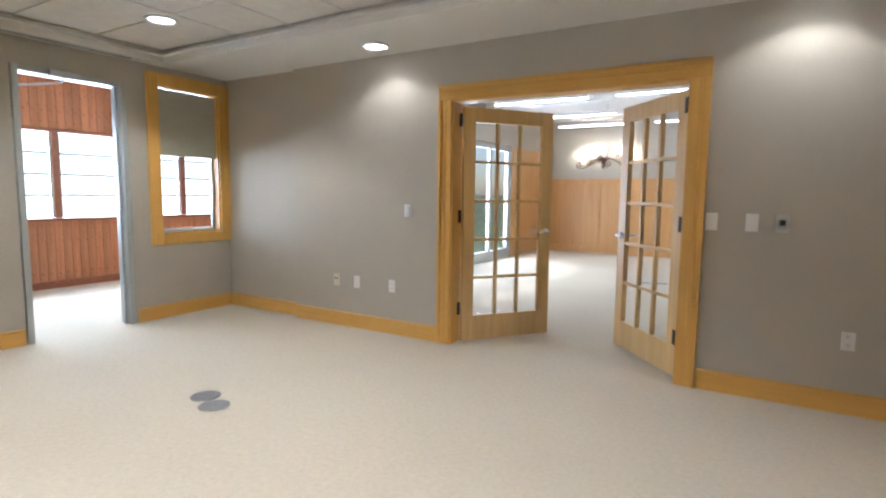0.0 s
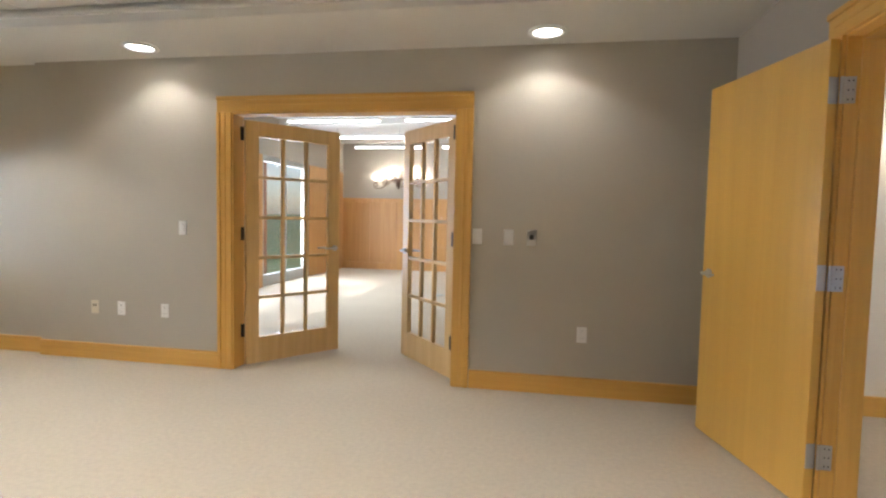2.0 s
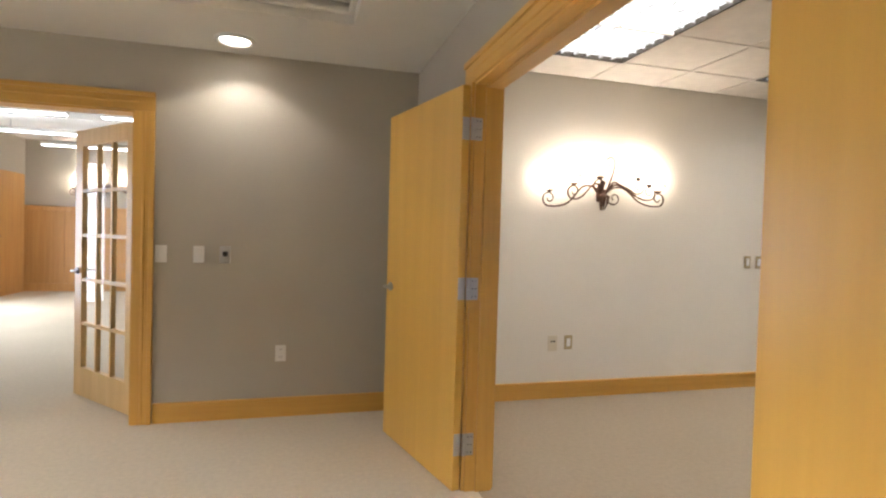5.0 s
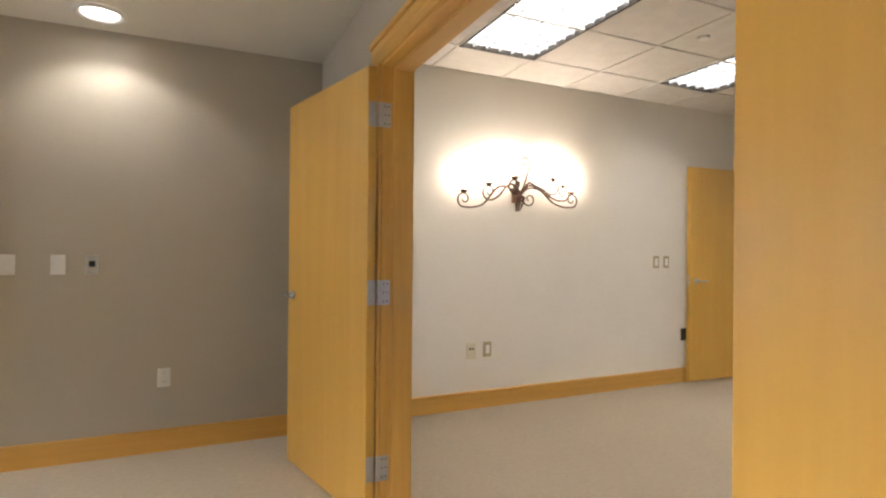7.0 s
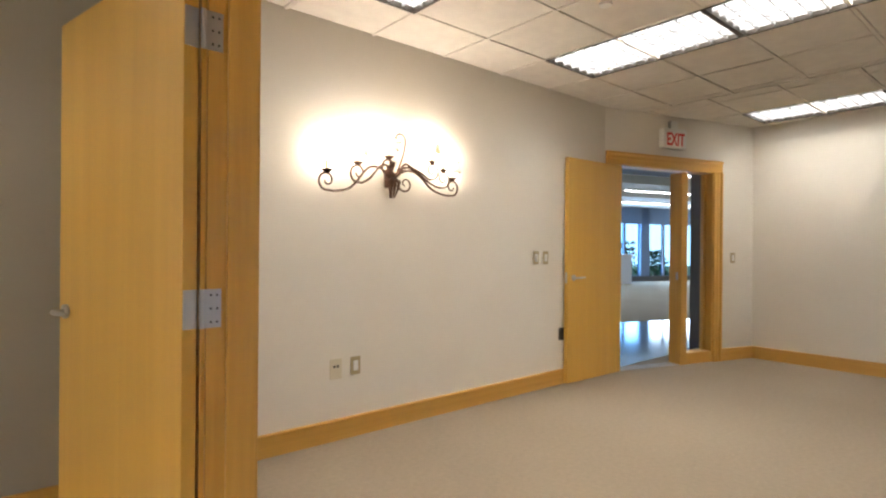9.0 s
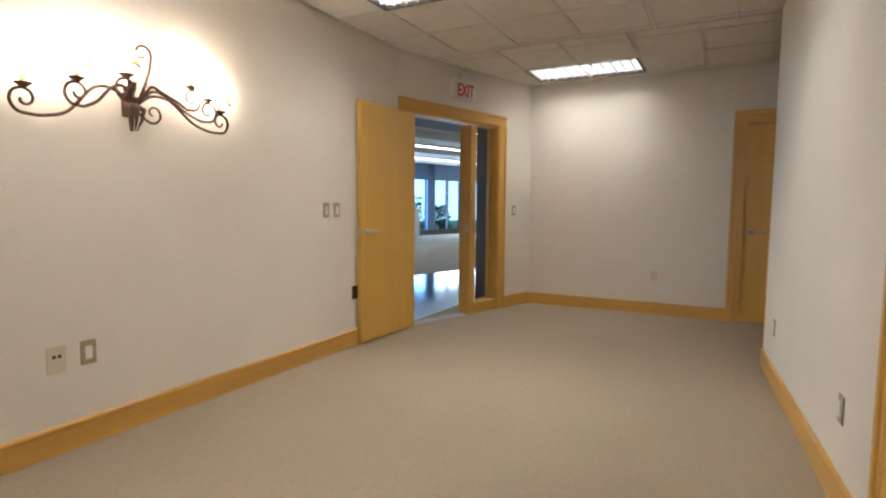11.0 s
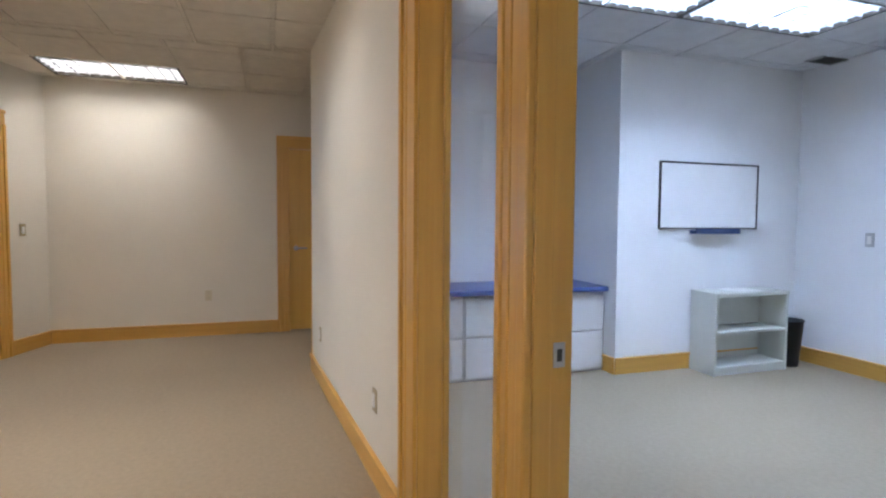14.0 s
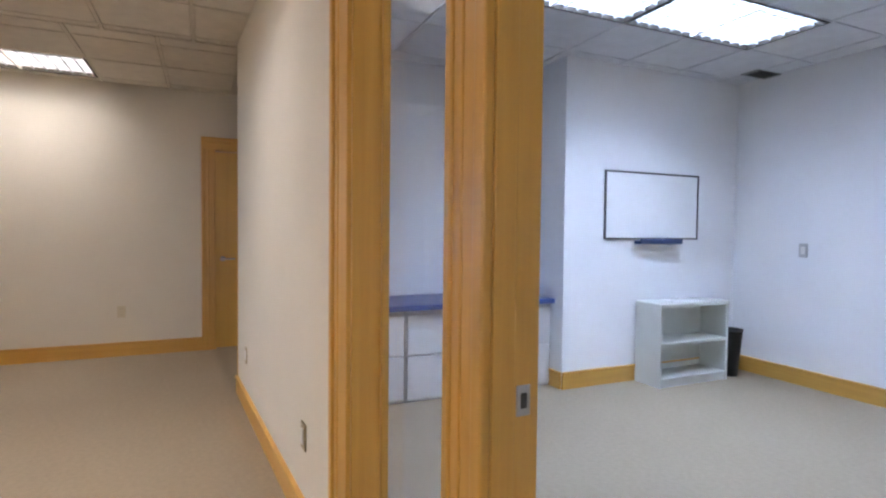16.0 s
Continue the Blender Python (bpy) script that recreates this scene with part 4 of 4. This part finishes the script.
for x, z, f in ((-3.29, 0.455, "phone"), (-3.03, 0.455, "outlet"), (-2.61, 0.455, "outlet"), (0.81, 0.455, "outlet")):
    plate(north(x, z), "white wall outlet on the taupe wall", IVORY if f == "phone" else PLASTIC, f, group="outlets")
plate(north(2.98, 0.46, YH), "ivory telephone jack plate on the cream wall", IVORY, "phone", (0.085, 0.13))
plate(north(3.125, 0.465, YH), "aged brass outlet plate on the cream wall", BRASSY, "rocker", (0.075, 0.12))
plate(north(4.945, 1.165, YH), "aged brass switch plate on the cream wall", BRASSY, "rocker", group="brass switches")
plate(north(5.075, 1.165, YH), "aged brass switch plate on the cream wall", BRASSY, "rocker", group="brass switches")
plate(north(5.31, 0.46, YH), "dark outlet plate low on the cream wall", BRONZE, "outlet")
plate(ANG @ pose(1.82, 0, 1.16), "aged brass switch plate beside the exit door", BRASSY, "rocker")
plate(pose(XE, 1.935, 0.44, 0, 0, -90), "ivory outlet plate on the end wall", IVORY, "outlet")
plate(SWM @ pose(1.45, 0, 0.40, 0, 0, 180), "aged brass outlet plate on the hall wall", BRASSY, "rocker")
plate(SWM @ pose(3.12, 0, 0.39, 0, 0, 180), "aged brass outlet plate on the hall wall", BRASSY, "rocker")
plate(pose(4.83, -3.42, 1.14, 0, 0, 180), "white switch in a dark steel plate", STEEL, "rocker")

# floor boxes on the pale carpet
for x, y in ((-2.69, 2.09), (-2.51, 2.02)):
    fb = thing("floor_outlet", pose(x, y, 0), "round grey metal floor outlet lid in the carpet", "floor outlet", "floor outlets")
    part("lid", cyl(B(), (0, 0, 0.0), (0, 0, 0.007), 0.082, 0.078, seg=28), LID, fb)
    part("rim", cyl(B(), (0, 0, 0.0), (0, 0, 0.004), 0.092, seg=28), LID, fb)

# ---------- wrought iron sconces ----------


def spiral(cx, cz, r0, r1, a0, a1, y, n=22):
    return [(cx + (r0 + (r1 - r0) * k / n) * math.cos(a0 + (a1 - a0) * k / n), y, cz + (r0 + (r1 - r0) * k / n) * math.sin(a0 + (a1 - a0) * k / n)) for k in range(n + 1)]


def smooth_way(pts, n=5):
    """A flowing curve through the points."""
    ps = [Vector(p) for p in [pts[0]] + list(pts) + [pts[-1]]]
    out = []
    for a, b, c, d in zip(ps, ps[1:], ps[2:], ps[3:]):
        for k in range(n):
            t = k / n
            out.append(0.5 * (2 * b + (c - a) * t + (2 * a - 5 * b + 4 * c - d) * t * t + (3 * b - a - 3 * c + d) * t ** 3))
    return out + [ps[-1]]


def sconce(m, label, watts):
    """Centre of the back plate at the origin, the wall at y = 0, facing -y."""
    ob = thing("wall_sconce", m, label, "wall lamp", "iron sconces")
    bm = B()
    for a, b, w in ((-0.16, -0.07, 0.02), (-0.07, 0.03, 0.05), (0.03, 0.09, 0.035)):
        cyl(bm, (0, -0.05, a), (0, -0.05, b), w * 0.45, w, seg=10)
    box(bm, -0.03, 0.03, -0.05, 0.0, -0.08, 0.06, 0.01)
    for s in (-1, 0, 1):
        tube(bm, [(s * 0.01, -0.08, -0.02), (s * 0.035, -0.115, -0.04), (s * 0.03, -0.10, -0.10), (s * 0.012, -0.08, -0.16)], 0.022, 0.004, 6)
    part("back_plate", bm, IRON, ob, "leaf-shaped iron boss", True)
    bm = tube(B(), [(-0.02, -0.08, 0.05), (-0.035, -0.09, 0.15), (-0.045, -0.09, 0.27)], 0.010, 0.006)
    part("spike", bm, IRON, ob, smooth=True)
    pts = [(0.03, -0.08, 0.02), (0.06, -0.09, 0.10), (0.095, -0.09, 0.20)] + spiral(0.052, 0.285, 0.056, 0.018, -0.2, 5.6, -0.09)
    part("scroll", tube(B(), pts, 0.008, 0.005), IRON, ob, smooth=True)
    part("scroll", tube(B(), [(0.03, -0.08, -0.06)] + spiral(0.115, -0.045, 0.062, 0.014, -2.2, 4.4, -0.08), 0.008, 0.005), IRON, ob, smooth=True)
    arms = {-1: ((0.60, -0.015), (0.37, 0.055), (0.125, 0.12)), 1: ((0.655, 0.025), (0.535, 0.08), (0.395, 0.13))}
    for s in (-1, 1):
        for n_, (a, zc) in enumerate(arms[s]):
            y = -0.07 - 0.03 * n_
            cx, cz = a - 0.055, zc - 0.055
            start = [(s * 0.03, -0.08, 0.0), (s * a * 0.18, y, 0.055 + 0.02 * n_), (s * a * 0.36, y, 0.045 + 0.015 * n_), (s * a * 0.58, y, cz - 0.03), (s * a * 0.76, y, cz - 0.068)]
            sp_ = spiral(cx, cz, 0.075, 0.016, -1.9, -1.9 + 8.2, y, 30)
            arm = part("arm", tube(B(), smooth_way(start + [(s * p[0], p[1], p[2]) for p in sp_[::3]]), 0.0095, 0.006), IRON, ob, smooth=True)
            top = (s * cx, y, cz + 0.049)
            bm = cyl(B(), top, (top[0], y, top[2] + 0.022), 0.008, 0.034, seg=14)
            cyl(bm, (top[0], y, top[2] + 0.022), (top[0], y, top[2] + 0.027), 0.038, seg=14)
            part("drip_cup", bm, IRON, arm)
            part("candle", cyl(B(), (top[0], y, top[2] + 0.027), (top[0], y, top[2] + 0.085), 0.013, seg=12), SHADE, arm, "cream candle sleeve")
            part("bulb", cyl(B(), (top[0], y, top[2] + 0.085), (top[0], y, top[2] + 0.125), 0.012, 0.004, seg=10), BULB, arm, "lit candle bulb")
            bm = B()
            rows = []
            for j in range(7):
                h = j / 6
                q = 0.062 - 0.010 * h
                rows.append([bm.verts.new((top[0] + q * math.cos(t), y - 0.01 + q * math.sin(t), top[2] + 0.072 + h * (0.10 + 0.022 * math.sin((t - math.pi) * -1)))) for t in [math.pi + math.pi * k / 12 for k in range(13)]])
            for u, v in zip(rows, rows[1:]):
                for k in range(12):
                    bm.faces.new((u[k], u[k + 1], v[k + 1], v[k]))
            bmesh.ops.solidify(bm, geom=bm.faces[:], thickness=0.002)
            sh = part("shade", bm, SHADE, arm, "parchment half shade", True)
            for zz in (0.0, 1.0):
                rim = [(top[0] + (0.064 - 0.01 * zz) * math.cos(t), y - 0.01 + (0.064 - 0.01 * zz) * math.sin(t), top[2] + 0.072 + zz * (0.10 + 0.022 * math.sin((t - math.pi) * -1))) for t in [math.pi + math.pi * k / 12 for k in range(13)]]
                part("shade_wire", tube(B(), rim, 0.0022, seg=5), IRON, arm)
            lp = new("sconce_glow", bpy.data.lights.new("sconce_glow", "POINT"))
            lp.data.energy, lp.data.color, lp.data.shadow_soft_size = watts, (1.0, 0.87, 0.73), 0.025
            lp.matrix_world = m @ Matrix.Translation((top[0], y + 0.02, top[2] + 0.145))
    return ob


sconce(pose(3.365, YH, 1.725) @ Matrix.Scale(0.90, 4), "rusty wrought iron sconce of six scrolled candle arms, lit", 4.6)
sconce(pose(-2.85, CY1, 2.08), "wrought iron candle sconce over the oak wainscot, lit", 5.0)

# ---------- office things ----------
WB = thing("whiteboard", pose(5.48, -2.38, 1.505, 0, 0, -90), "small whiteboard in a thin black frame on the wall", "whiteboard")
ww, wh = 0.535, 0.288
part("surface", box(B(), -ww + 0.01, ww - 0.01, -0.014, -0.001, -wh + 0.01, wh - 0.01), BOARD_WHITE, WB)
for a, b, c, d in ((-ww, ww, wh - 0.014, wh), (-ww, ww, -wh, -wh + 0.014), (-ww, -ww + 0.014, -wh + 0.014, wh - 0.014), (ww - 0.014, ww, -wh + 0.014, wh - 0.014)):
    part("frame", box(B(), a, b, -0.02, -0.001, c, d, 0.003), BLACK, WB)
MT = thing("marker_tray", pose(5.48, -2.42, 1.198, 0, 0, -90), "dark blue marker tray with pens under the whiteboard", "marker tray")
part("tray", box(B(), -0.24, 0.24, -0.075, -0.002, -0.02, 0.01, 0.006), NAVY, MT)
part("lip", box(B(), -0.24, 0.24, -0.083, -0.072, -0.02, 0.022, 0.003), NAVY, MT)
for k, x in enumerate((-0.12, 0.0, 0.09)):
    mk = thing("marker_pen", pose(5.48 - 0.035, -2.42 - x, 1.217, 0, 0, -90), "dark marker pen lying in the tray", "pen", "marker pens")
    part("barrel", cyl(B(), (-0.05, 0, 0), (0.035, 0, 0), 0.008, seg=10), BLACK, mk)
    part("cap", cyl(B(), (0.035, 0, 0), (0.06, 0, 0), 0.0088, 0.0075, seg=10), BOARD_WHITE if k == 1 else NAVY, mk)

BC = thing("bookcase", pose(5.465, -2.60, 0, 0, 0, -90), "low grey-white two-shelf bookcase against the wall", "bookcase")
bw, bd, bh = 0.395, 0.28, 0.68
part("side_panel", box(B(), -bw, -bw + 0.022, -bd, 0, 0, bh - 0.02, 0.002), SHELF_PAINT, BC)
part("side_panel", box(B(), bw - 0.022, bw, -bd, 0, 0, bh - 0.02, 0.002), SHELF_PAINT, BC)
part("top", box(B(), -bw - 0.004, bw + 0.004, -bd - 0.006, 0, bh - 0.02, bh + 0.012, 0.003), SHELF_PAINT, BC)
part("shelf", box(B(), -bw + 0.022, bw - 0.022, -bd + 0.004, -0.01, 0.345, 0.37, 0.002), SHELF_PAINT, BC)
part("bottom_shelf", box(B(), -bw + 0.022, bw - 0.022, -bd + 0.004, -0.01, 0.05, 0.075, 0.002), SHELF_PAINT, BC)
part("plinth", box(B(), -bw + 0.022, bw - 0.022, -bd + 0.012, -bd + 0.03, 0, 0.05), SHELF_PAINT, BC)
part("back_panel", box(B(), -bw + 0.022, bw - 0.022, -0.01, 0, 0.0, bh - 0.02), SHELF_PAINT, BC)
pp = part("paper_sheet", box(B(), -0.15, 0.15, -0.105, 0.105, 0, 0.002), PAPER)
pp.matrix_world = pose(5.34, -2.61, bh + 0.0125, 0, 0, 82)
tagged(pp, "loose white paper sheets lying on the bookcase", "paper")

BN = thing("waste_bin", pose(5.30, -3.145, 0), "black plastic waste bin beside the bookcase", "bin")
bm = B()
n = 28
rings = []
for r, z in ((0.085, 0.0), (0.115, 0.40), (0.122, 0.405), (0.122, 0.415), (0.110, 0.415), (0.082, 0.012)):
    rings.append([bm.verts.new((r * math.cos(2 * math.pi * k / n), r * math.sin(2 * math.pi * k / n), z)) for k in range(n)])
for a, b in zip(rings, rings[1:]):
    for k in range(n):
        bm.faces.new((a[k], a[(k + 1) % n], b[(k + 1) % n], b[k]))
bm.faces.new(rings[0][::-1]), bm.faces.new(rings[-1])
part("body", bm, BLACK, BN, smooth=True)

# base cabinets in the alcove, two drawers each, under one worktop
cw_ = (SY0 - 0.004 + 1.445) / 5
for k in range(5):
    y = -1.445 + cw_ * k
    cb = thing("base_cabinet", pose(6.185, y + cw_ / 2, 0, 0, 0, -90), "white laminate base cabinet with two drawers", "cabinet", "base cabinets")
    hw = cw_ / 2 - 0.003
    part("body", box(B(), -hw, hw, -0.54, 0, 0.0, 0.685), CABINET, cb)
    for a, b in ((0.02, 0.345), (0.36, 0.655)):
        part("drawer_front", box(B(), -hw + 0.008, hw - 0.008, -0.562, -0.541, a, b, 0.006), CABINET, cb)
CT = part("worktop", box(B(), 5.575, 6.187, -1.447, SY0 - 0.002, 0.688, 0.73, 0.008), LAMINATE)
tagged(CT, "dark blue laminate worktop over the white cabinets", "worktop")
